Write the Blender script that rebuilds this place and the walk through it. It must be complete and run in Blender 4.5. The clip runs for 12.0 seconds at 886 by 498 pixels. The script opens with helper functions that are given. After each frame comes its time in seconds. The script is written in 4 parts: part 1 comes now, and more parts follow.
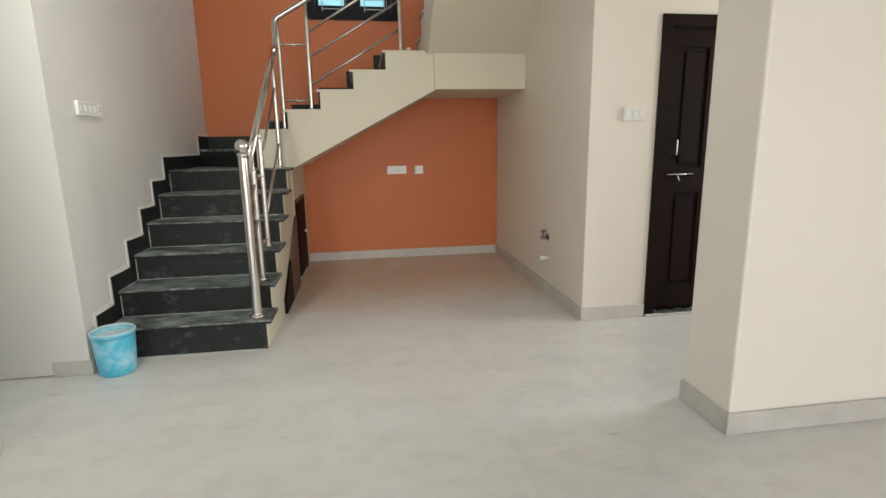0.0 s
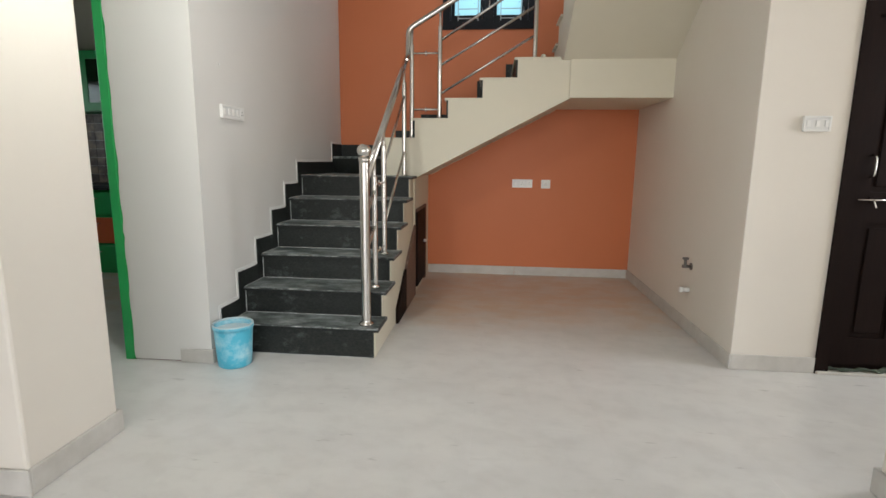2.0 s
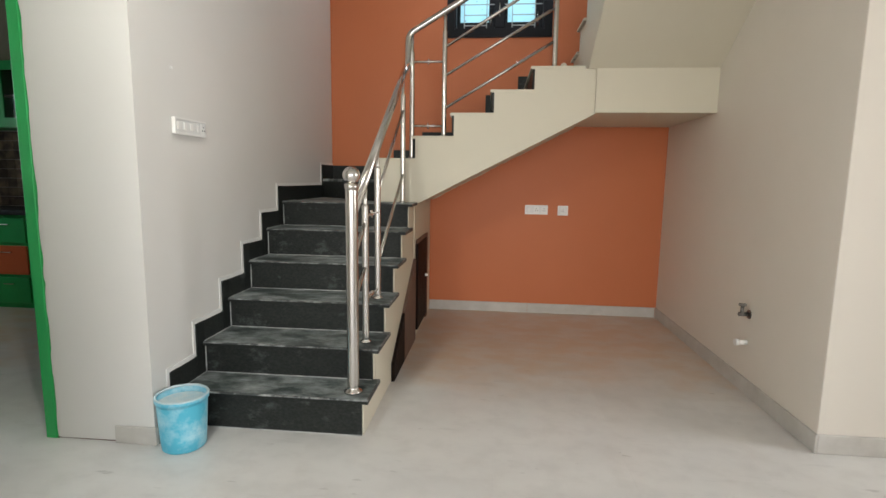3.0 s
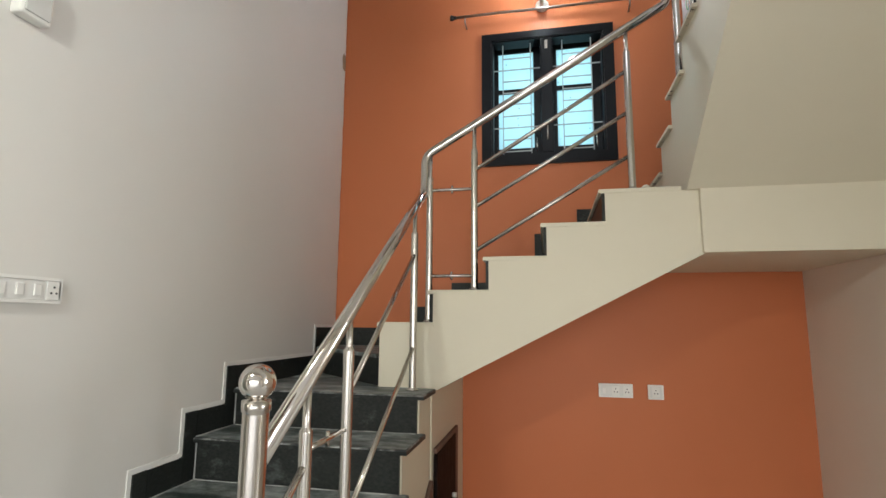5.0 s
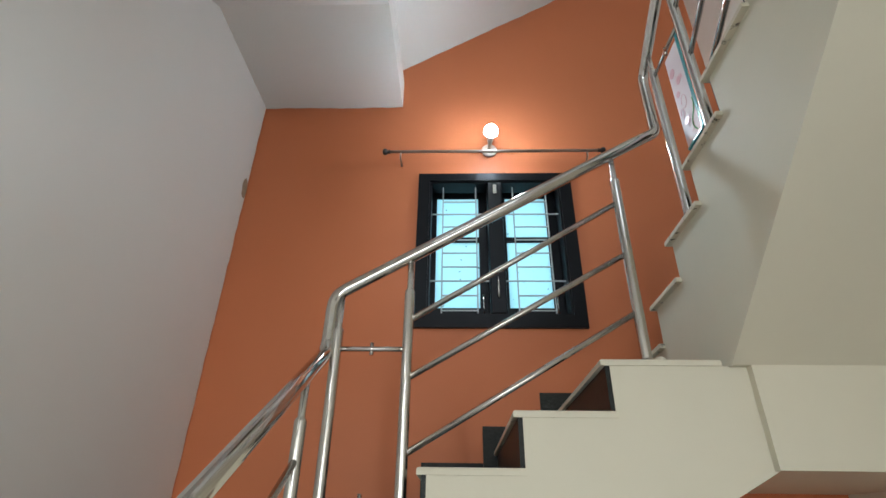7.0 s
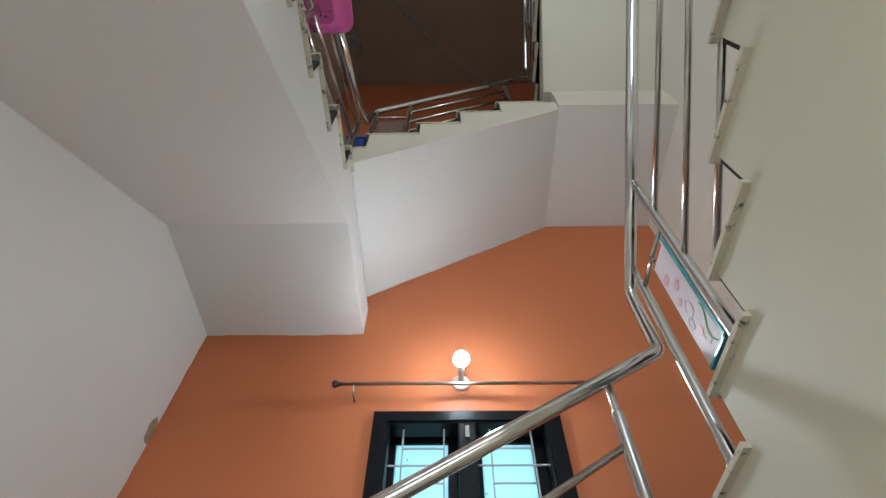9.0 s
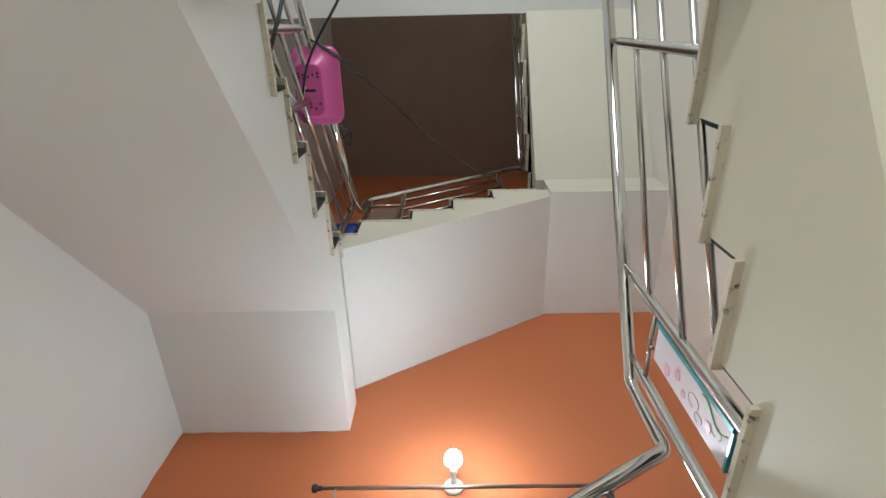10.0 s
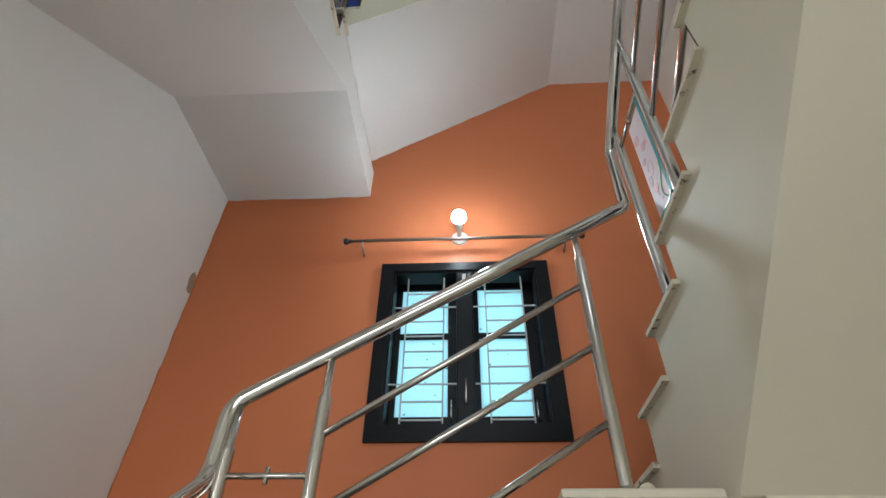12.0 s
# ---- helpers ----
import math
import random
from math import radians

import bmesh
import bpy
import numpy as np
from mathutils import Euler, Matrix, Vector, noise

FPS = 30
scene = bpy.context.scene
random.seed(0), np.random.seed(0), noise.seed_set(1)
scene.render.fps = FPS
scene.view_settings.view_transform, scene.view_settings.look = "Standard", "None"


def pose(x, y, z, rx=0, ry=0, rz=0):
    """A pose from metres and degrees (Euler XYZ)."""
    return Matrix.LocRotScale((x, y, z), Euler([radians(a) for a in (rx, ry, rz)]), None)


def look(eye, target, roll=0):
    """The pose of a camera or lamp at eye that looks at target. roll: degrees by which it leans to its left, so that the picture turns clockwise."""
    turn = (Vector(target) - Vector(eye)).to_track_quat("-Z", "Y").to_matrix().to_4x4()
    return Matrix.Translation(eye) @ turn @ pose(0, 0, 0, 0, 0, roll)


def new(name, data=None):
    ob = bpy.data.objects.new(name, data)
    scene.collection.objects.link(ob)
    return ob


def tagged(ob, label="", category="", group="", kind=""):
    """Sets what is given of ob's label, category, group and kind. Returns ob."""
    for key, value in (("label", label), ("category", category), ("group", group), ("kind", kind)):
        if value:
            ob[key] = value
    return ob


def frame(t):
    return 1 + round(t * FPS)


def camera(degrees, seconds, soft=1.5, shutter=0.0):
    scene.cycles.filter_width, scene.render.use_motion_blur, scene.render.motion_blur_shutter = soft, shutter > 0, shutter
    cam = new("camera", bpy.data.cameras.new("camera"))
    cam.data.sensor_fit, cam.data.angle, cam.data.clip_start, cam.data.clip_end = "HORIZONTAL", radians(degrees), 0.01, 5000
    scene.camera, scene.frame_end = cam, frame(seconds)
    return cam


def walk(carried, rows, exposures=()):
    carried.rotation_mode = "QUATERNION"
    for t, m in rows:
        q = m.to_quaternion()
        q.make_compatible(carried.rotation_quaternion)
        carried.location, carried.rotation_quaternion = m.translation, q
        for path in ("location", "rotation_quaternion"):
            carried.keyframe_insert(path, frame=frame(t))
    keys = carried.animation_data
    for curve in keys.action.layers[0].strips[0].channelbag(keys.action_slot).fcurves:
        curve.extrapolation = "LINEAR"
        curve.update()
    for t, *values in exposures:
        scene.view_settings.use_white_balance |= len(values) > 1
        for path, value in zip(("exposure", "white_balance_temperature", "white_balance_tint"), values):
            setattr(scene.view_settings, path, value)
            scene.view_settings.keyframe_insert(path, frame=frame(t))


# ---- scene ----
cam = camera(82.1, 12.0)
PATH = [
    (0, (0.041, 0.126, 1.298), (0.332, 2.063, 0.893), -0.9),
    (0.5, (0.034, 0.336, 1.288), (0.113, 2.301, 0.92), 0.5),
    (1, (0.085, 0.244, 1.27), (0.028, 2.21, 0.907), 0.4),
    (1.5, (0.11, 0.191, 1.268), (-0.036, 2.151, 0.898), 0.6),
    (2, (0.092, 0.376, 1.251), (-0.097, 2.337, 0.908), 0.7),
    (2.5, (0.024, 0.681, 1.273), (-0.163, 2.65, 0.977), 0.8),
    (4.5, (-0.037, 2.127, 1.343), (-0.349, 4.103, 1.315), 0.7),
    (5, (-0.022, 2.354, 1.444), (-0.422, 4.292, 1.734), 0.5),
    (5.5, (-0.111, 2.431, 1.464), (-0.451, 4.354, 1.894), 0.3),
    (6, (-0.145, 2.709, 1.446), (-0.43, 4.631, 1.922), 0.2),
    (6.5, (-0.17, 3.053, 1.536), (-0.38, 4.955, 2.124), 0.4),
    (7, (-0.226, 3.33, 1.632), (-0.287, 5.082, 2.595), 0.9),
    (7.5, (-0.228, 3.446, 1.754), (-0.224, 4.984, 3.031), 0.0),
    (9.5, (-0.041, 3.833, 1.94), (-0.066, 4.826, 3.676), 0.5),
    (10, (-0.018, 3.837, 1.979), (-0.046, 4.653, 3.805), 0.8),
    (10.5, (0.009, 3.818, 1.989), (-0.011, 4.487, 3.873), -0.0),
    (11, (0.032, 3.869, 1.968), (-0.009, 4.546, 3.85), 1.3),
    (11.5, (0.046, 3.87, 1.901), (-0.072, 4.997, 3.549), 2.5),
    (12, (0.026, 3.64, 1.767), (-0.07, 5.164, 3.059), 0.9),
]
EXPOSURES = [(0.0, 0.5, 6500, 11), (0.5, 0.58, 6350, 12), (1.5, 0.5, 6300, 12), (2.5, 0.55, 6350, 12), (4.5, 0.76, 6600, 11), (5.5, 0.54, 6200, 9), (7.0, 0.56, 6000, 7), (7.5, 0.52, 6000, 7),
             (9.5, 0.78, 6000, 7), (10.5, 1.05, 6250, 7), (11.0, 1.05, 6250, 7), (11.5, 0.78, 6050, 7), (12.0, 0.5, 6100, 7)]
walk(cam, [(t, look(eye, target, roll)) for t, eye, target, roll in PATH], EXPOSURES)


# ---- world and lights ----
world = bpy.data.worlds.new("world")
scene.world = world
world.use_nodes = True
wn = world.node_tree
sky = wn.nodes.new("ShaderNodeTexSky")
sky.sky_type, sky.sun_disc = "NISHITA", False
sky.sun_elevation, sky.sun_rotation = radians(39), radians(180)
wn.links.new(sky.outputs[0], wn.nodes["Background"].inputs[0])
wn.nodes["Background"].inputs[1].default_value = 0.12


def lamp(name, kind, energy, colour, m, **settings):
    data = bpy.data.lights.new(name, kind)
    data.energy, data.color = energy, colour
    for key, value in settings.items():
        if key == "size":
            data.size = value
        elif key == "size_y":
            data.shape, data.size_y = "RECTANGLE", value
        elif key == "radius":
            data.shadow_soft_size = value
        elif key == "angle":
            data.angle = value
    ob = new(name, data)
    ob.matrix_world = m
    return ob


lamp("sun", "SUN", 1.2, (1.0, 0.97, 0.93), look((0, -10, 8.2), (0, 0, 0)), angle=radians(12))
# daylight from an assumed wide front opening, out of view behind the camera
lamp("front_daylight", "AREA", 260, (0.99, 0.98, 0.96), look((0.9, -7.0, 2.0), (0.0, 3.0, 1.3)), size=10.0, size_y=3.4)
# weak cool fill for the west passage, set at an added opening
lamp("passage_fill", "AREA", 14, (0.84, 0.95, 1.0), look((-5.38, 2.8, 1.85), (-1.6, 3.1, 1.9)), size=0.5, size_y=1.2)
# fill lamp brightening hall and stair wall; its east opening is added
lamp("side_fill", "AREA", 36, (0.95, 0.98, 1.0), look((4.58, 2.9, 1.75), (-1.0, 3.6, 1.3)), size=1.0, size_y=1.5)
# dim fill added for the kitchen cabinets; no window is known there
lamp("kitchen_fill", "AREA", 3.0, (0.9, 0.97, 1.0), look((-5.35, 4.4, 1.7), (-3.0, 4.6, 1.0)), size=1.0, size_y=1.0)
# daylight through the stair window
lamp("stair_window_daylight", "AREA", 6.0, (0.78, 0.97, 1.0), look((0.0, 6.75, 3.2), (0.0, 6.0, 3.12)), size=1.1, size_y=1.2)
# two fill lamps added to brighten the upper stairwell and its roof
lamp("upper_landing_fill", "AREA", 30, (0.84, 0.93, 1.0), look((0.0, 0.52, 4.9), (0.0, 4.5, 4.9)), size=1.6, size_y=1.6)
lamp("top_landing_fill", "AREA", 3.5, (0.95, 0.97, 1.0), look((0.0, 0.52, 8.3), (0.0, 4.5, 8.3)), size=1.2, size_y=1.2)


# ---- materials ----
def material(name, colour, rough=0.6, metal=0.0, second=None, scale=6.0, mix=0.5, bump=0.0, bump_scale=120.0,
             rough_var=0.0, dust=None, dust_scale=3.0, dust_low=0.5, dust_high=0.75, vary=0.0, stretch=(1, 1, 1), spec=0.5):
    mat = bpy.data.materials.new(name)
    mat.use_nodes = True
    nt = mat.node_tree
    N, L = nt.nodes, nt.links
    b = N["Principled BSDF"]
    b.inputs["Roughness"].default_value = rough
    b.inputs["Metallic"].default_value = metal
    b.inputs["Specular IOR Level"].default_value = spec
    geo = N.new("ShaderNodeNewGeometry")
    mp = N.new("ShaderNodeMapping")
    mp.inputs["Scale"].default_value = stretch
    L.new(geo.outputs["Position"], mp.inputs["Vector"])

    def noise_tex(s, detail=6.0, r=0.6):
        n = N.new("ShaderNodeTexNoise")
        n.inputs["Scale"].default_value, n.inputs["Detail"].default_value, n.inputs["Roughness"].default_value = s, detail, r
        L.new(mp.outputs[0], n.inputs["Vector"])
        return n

    def ramp(src, lo, hi):
        r = N.new("ShaderNodeMapRange")
        r.inputs["From Min"].default_value, r.inputs["From Max"].default_value = lo, hi
        L.new(src, r.inputs["Value"])
        return r.outputs[0]

    def mixed(fac, a, c):
        m = N.new("ShaderNodeMix")
        m.data_type = "RGBA"
        if isinstance(fac, float):
            m.inputs["Factor"].default_value = fac
        else:
            L.new(fac, m.inputs["Factor"])
        for sock, v in ((m.inputs[6], a), (m.inputs[7], c)):
            if isinstance(v, tuple):
                sock.default_value = (*v, 1)
            else:
                L.new(v, sock)
        return m.outputs[2]

    col = colour
    if second:
        n = noise_tex(scale)
        f = ramp(n.outputs["Fac"], 0.5 - mix / 2, 0.5 + mix / 2)
        col = mixed(f, colour, second)
    if dust:
        n = noise_tex(dust_scale, 8.0, 0.7)
        f = ramp(n.outputs["Fac"], dust_low, dust_high)
        col = mixed(f, col, dust)
        r = N.new("ShaderNodeMapRange")
        r.inputs["To Min"].default_value, r.inputs["To Max"].default_value = rough, 0.85
        L.new(f, r.inputs["Value"])
        L.new(r.outputs[0], b.inputs["Roughness"])
    elif rough_var:
        n = noise_tex(scale * 2.3)
        r = N.new("ShaderNodeMapRange")
        r.inputs["From Min"].default_value, r.inputs["From Max"].default_value = 0.3, 0.7
        r.inputs["To Min"].default_value, r.inputs["To Max"].default_value = max(rough - rough_var, 0.02), rough + rough_var
        L.new(n.outputs["Fac"], r.inputs["Value"])
        L.new(r.outputs[0], b.inputs["Roughness"])
    if vary:
        info = N.new("ShaderNodeObjectInfo")
        h = N.new("ShaderNodeHueSaturation")
        r = N.new("ShaderNodeMapRange")
        r.inputs["To Min"].default_value, r.inputs["To Max"].default_value = 1 - vary, 1 + vary
        L.new(info.outputs["Random"], r.inputs["Value"])
        L.new(r.outputs[0], h.inputs["Value"])
        if isinstance(col, tuple):
            h.inputs["Color"].default_value = (*col, 1)
        else:
            L.new(col, h.inputs["Color"])
        col = h.outputs[0]
    if isinstance(col, tuple):
        b.inputs["Base Color"].default_value = (*col, 1)
    else:
        L.new(col, b.inputs["Base Color"])
    if bump:
        n = noise_tex(bump_scale, 4.0)
        bp = N.new("ShaderNodeBump")
        bp.inputs["Strength"].default_value, bp.inputs["Distance"].default_value = bump, 0.004
        L.new(n.outputs["Fac"], bp.inputs["Height"])
        L.new(bp.outputs[0], b.inputs["Normal"])
    return mat


def marble_floor():
    """Pale grey marble with soft slanting veins, small flecks and brown building dust trodden in under the stairs."""
    mat = bpy.data.materials.new("grey_marble")
    mat.use_nodes = True
    N, L = mat.node_tree.nodes, mat.node_tree.links
    b = N["Principled BSDF"]
    geo = N.new("ShaderNodeNewGeometry")
    info = N.new("ShaderNodeObjectInfo")
    off = N.new("ShaderNodeVectorMath")
    off.operation = "MULTIPLY_ADD"
    off.inputs[1].default_value = (0.12, 0.08, 0.0)
    L.new(info.outputs["Random"], off.inputs[0])
    L.new(geo.outputs["Position"], off.inputs[2])

    def noise_at(scale, turn, stretch, detail, src):
        m = N.new("ShaderNodeMapping")
        m.inputs["Rotation"].default_value, m.inputs["Scale"].default_value = (0, 0, radians(turn)), stretch
        L.new(src, m.inputs["Vector"])
        n = N.new("ShaderNodeTexNoise")
        n.inputs["Scale"].default_value, n.inputs["Detail"].default_value, n.inputs["Roughness"].default_value = scale, detail, 0.55
        L.new(m.outputs[0], n.inputs["Vector"])
        return n.outputs["Fac"]

    def span(v, lo, hi, a=0.0, c=1.0):
        r = N.new("ShaderNodeMapRange")
        r.interpolation_type = "SMOOTHSTEP"
        for key, value in (("From Min", lo), ("From Max", hi), ("To Min", a), ("To Max", c)):
            r.inputs[key].default_value = value
        L.new(v, r.inputs["Value"])
        return r.outputs[0]

    def mixed(f, a, c):
        m = N.new("ShaderNodeMix")
        m.data_type = "RGBA"
        L.new(f, m.inputs["Factor"])
        for sock, v in ((m.inputs[6], a), (m.inputs[7], c)):
            if isinstance(v, tuple):
                sock.default_value = (*v, 1)
            else:
                L.new(v, sock)
        return m.outputs[2]
    cloud = span(noise_at(1.4, 25, (1, 2.2, 1), 5, off.outputs[0]), 0.3, 0.7)
    col = mixed(cloud, (0.665, 0.65, 0.615), (0.61, 0.595, 0.565))
    vein = span(noise_at(3.0, 20, (0.8, 4.5, 1), 4, off.outputs[0]), 0.60, 0.78, 0, 0.5)
    col = mixed(vein, col, (0.49, 0.47, 0.44))
    fleck = span(noise_at(9.0, 20, (0.6, 2.2, 1), 3, off.outputs[0]), 0.665, 0.77, 0, 0.55)
    col = mixed(fleck, col, (0.30, 0.28, 0.26))
    mottle = span(noise_at(7.0, 40, (1, 1.3, 1), 8, geo.outputs["Position"]), 0.40, 0.72, 0, 0.35)
    col = mixed(mottle, col, (0.50, 0.48, 0.45))
    sep = N.new("ShaderNodeSeparateXYZ")
    L.new(geo.outputs["Position"], sep.inputs[0])
    add = N.new("ShaderNodeMath")
    add.operation = "MULTIPLY_ADD"
    add.inputs[1].default_value = 1.8
    L.new(noise_at(1.6, 0, (1, 1, 1), 6, geo.outputs["Position"]), add.inputs[0])
    L.new(sep.outputs["Y"], add.inputs[2])
    dusty = span(add.outputs[0], 4.85, 5.65, 0, 0.85)
    patch = span(noise_at(4.2, 15, (1, 1.6, 1), 9, geo.outputs["Position"]), 0.36, 0.64, 0.5, 1.0)
    both = N.new("ShaderNodeMath")
    both.operation = "MULTIPLY"
    L.new(dusty, both.inputs[0])
    L.new(patch, both.inputs[1])
    col = mixed(both.outputs[0], col, (0.60, 0.44, 0.305))
    L.new(col, b.inputs["Base Color"])
    L.new(span(noise_at(2.2, 0, (1, 1, 1), 4, geo.outputs["Position"]), 0.3, 0.7, 0.30, 0.42), b.inputs["Roughness"])
    b.inputs["Specular IOR Level"].default_value = 0.4
    return mat


CREAM = material("cream_wall_paint", (0.765, 0.715, 0.635), 0.55, second=(0.73, 0.675, 0.592), scale=1.6, mix=0.6, bump=0.22, bump_scale=14)
WHITE = material("white_wall_paint", (0.73, 0.715, 0.675), 0.5, second=(0.70, 0.68, 0.64), scale=1.3, mix=0.6, bump=0.22, bump_scale=12)
SOFFIT = material("cream_soffit_paint", (0.68, 0.635, 0.51), 0.6, second=(0.645, 0.60, 0.475), scale=1.8, mix=0.6, bump=0.12, bump_scale=40)
ORANGE = material("orange_wall_paint", (0.585, 0.188, 0.080), 0.45, spec=0.22, second=(0.545, 0.170, 0.070), scale=1.4, mix=0.7, bump=0.12, bump_scale=45)
GREEN = material("green_gloss_paint", (0.02, 0.40, 0.10), 0.35, second=(0.016, 0.32, 0.08), scale=8, mix=0.6, bump=0.2, bump_scale=30)
MARBLE = marble_floor()
JOINT = material("joint_cement", (0.60, 0.59, 0.56), 0.8, bump=0.2)
SKIRT = material("marble_skirting", (0.60, 0.575, 0.53), 0.5, second=(0.47, 0.445, 0.40), scale=7, mix=0.5, vary=0.05)
NOSE = material("dusty_granite_edge", (0.03, 0.034, 0.033), 0.6, dust=(0.42, 0.43, 0.42), dust_scale=14, dust_low=0.44, dust_high=0.72)
GRANITE = material("black_granite", (0.012, 0.015, 0.013), 0.45, second=(0.027, 0.029, 0.027), scale=60, mix=0.4, spec=0.2,
                   dust=(0.17, 0.19, 0.185), dust_scale=7, dust_low=0.57, dust_high=0.98, vary=0.2, stretch=(1, 1, 1.6), bump=0.03, bump_scale=120)
TREAD = material("dusty_granite_tread", (0.018, 0.032, 0.028), 0.42, second=(0.040, 0.054, 0.049), scale=22, mix=0.5, spec=0.4,
                 dust=(0.48, 0.52, 0.51), dust_scale=6, dust_low=0.40, dust_high=0.74, vary=0.2, stretch=(1, 1.8, 1), bump=0.08, bump_scale=120)
GROUT = material("pale_step_filler", (0.50, 0.51, 0.49), 0.8, second=(0.24, 0.25, 0.24), scale=14, mix=0.3, bump=0.3, bump_scale=70)
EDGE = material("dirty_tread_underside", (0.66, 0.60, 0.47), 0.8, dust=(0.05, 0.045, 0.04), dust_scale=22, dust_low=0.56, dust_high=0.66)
DIRTY = material("dirty_slab_edge", (0.60, 0.56, 0.48), 0.8, second=(0.40, 0.365, 0.31), scale=16, mix=0.4, dust=(0.03, 0.03, 0.03), dust_scale=7, dust_low=0.56, dust_high=0.66, stretch=(1, 2, 2))
GRIME = material("black_grime", (0.015, 0.015, 0.015), 0.8, second=(0.05, 0.047, 0.043), scale=30, mix=0.4)
STEEL = material("stainless_steel", (0.58, 0.55, 0.51), 0.18, 1.0, rough_var=0.03, scale=30)
CHROME = material("polished_chrome", (0.66, 0.635, 0.60), 0.10, 1.0)
OLDSTEEL = material("brushed_steel", (0.61, 0.585, 0.545), 0.24, 1.0)
BLACKWOOD = material("black_painted_wood", (0.005, 0.005, 0.006), 0.35, second=(0.008, 0.008, 0.009), scale=14, mix=0.8, rough_var=0.04, spec=0.12)
DOORWOOD = material("dark_brown_wood", (0.011, 0.007, 0.006), 0.6, spec=0.06, second=(0.018, 0.010, 0.008), scale=9, mix=0.6, stretch=(6, 6, 0.6), rough_var=0.1, bump=0.1, bump_scale=50)
DUSTWOOD = material("dusty_brown_board", (0.20, 0.125, 0.09), 0.7, second=(0.11, 0.06, 0.045), scale=6, mix=0.7, bump=0.1)
PLASTIC = material("white_plastic", (0.84, 0.83, 0.80), 0.3, second=(0.80, 0.79, 0.75), scale=10)
PANEL = material("greyer_white_plastic", (0.77, 0.765, 0.74), 0.35, second=(0.72, 0.715, 0.69), scale=12)
GLOSSY = material("glossy_cover", (0.62, 0.62, 0.60), 0.06)
GRILLE = material("grey_painted_steel", (0.42, 0.44, 0.43), 0.5)
VALVE = material("dull_dark_metal", (0.22, 0.21, 0.20), 0.4, 1.0)
DARK = material("dark_hole", (0.02, 0.02, 0.02), 0.7)
CYAN = material("blue_bucket_plastic", (0.08, 0.46, 0.62), 0.4, dust=(0.56, 0.76, 0.80), dust_scale=5, dust_low=0.42, dust_high=0.66, bump=0.1)
PAINTCRUST = material("dried_white_paint", (0.62, 0.68, 0.68), 0.8, second=(0.45, 0.62, 0.68), scale=25, mix=0.4, bump=0.5, bump_scale=60)
PINK = material("pink_basket_plastic", (0.68, 0.12, 0.36), 0.3, second=(0.58, 0.09, 0.30), scale=6)
BLUE = material("blue_plastic", (0.02, 0.06, 0.28), 0.4)
CABLE = material("black_cable", (0.02, 0.02, 0.02), 0.5)
CURTAINROD = material("steel_curtain_rod", (0.42, 0.38, 0.35), 0.3, 1.0)
ORANGELAM = material("orange_laminate", (0.62, 0.13, 0.04), 0.35)
TILE_B = material("brown_mosaic", (0.085, 0.06, 0.045), 0.35, second=(0.20, 0.15, 0.10), scale=10, mix=0.2, vary=0.5)
CLOTH = material("green_grey_cloth", (0.22, 0.26, 0.19), 0.9, second=(0.12, 0.15, 0.11), scale=30, mix=0.4, bump=0.6, bump_scale=90)
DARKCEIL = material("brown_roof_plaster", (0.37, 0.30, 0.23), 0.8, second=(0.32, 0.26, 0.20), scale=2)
TEAL = material("teal_panel_edge", (0.03, 0.30, 0.34), 0.3)
FLORAL = material("printed_pink_panel", (0.70, 0.60, 0.62), 0.5, dust=(0.68, 0.30, 0.36), dust_scale=9, dust_low=0.58, dust_high=0.72)
PETAL = material("printed_rose", (0.62, 0.30, 0.36), 0.35, second=(0.68, 0.45, 0.48), scale=60)
LEAFGREEN = material("printed_green_stem", (0.12, 0.45, 0.14), 0.4)
STAIN = material("damp_brown_stain", (0.26, 0.17, 0.10), 0.8, second=(0.38, 0.28, 0.19), scale=18, mix=0.5)


def frosted_glass():
    mat = bpy.data.materials.new("frosted_glass")
    mat.use_nodes = True
    N, L = mat.node_tree.nodes, mat.node_tree.links
    b = N["Principled BSDF"]
    b.inputs["Base Color"].default_value = (0.80, 0.93, 0.95, 1)
    b.inputs["Roughness"].default_value = 0.25
    tr = N.new("ShaderNodeBsdfTranslucent")
    n = N.new("ShaderNodeTexNoise")
    n.inputs["Scale"].default_value, n.inputs["Detail"].default_value = 26.0, 8.0
    g = N.new("ShaderNodeNewGeometry")
    L.new(g.outputs["Position"], n.inputs["Vector"])
    r = N.new("ShaderNodeMapRange")
    r.inputs["From Min"].default_value, r.inputs["From Max"].default_value = 0.665, 0.70
    L.new(n.outputs["Fac"], r.inputs["Value"])
    m = N.new("ShaderNodeMix")
    m.data_type = "RGBA"
    m.inputs[6].default_value, m.inputs[7].default_value = (0.72, 0.95, 0.98, 1), (0.1, 0.2, 0.2, 1)
    L.new(r.outputs[0], m.inputs["Factor"])
    L.new(m.outputs[2], tr.inputs["Color"])
    mx = N.new("ShaderNodeMixShader")
    mx.inputs[0].default_value = 0.85
    L.new(b.outputs[0], mx.inputs[1])
    L.new(tr.outputs[0], mx.inputs[2])
    L.new(mx.outputs[0], N["Material Output"].inputs["Surface"])
    return mat


def clear_glass(name, colour):
    mat = bpy.data.materials.new(name)
    mat.use_nodes = True
    b = mat.node_tree.nodes["Principled BSDF"]
    b.inputs["Base Color"].default_value = (*colour, 1)
    b.inputs["Roughness"].default_value = 0.05
    b.inputs["Transmission Weight"].default_value = 1.0
    return mat


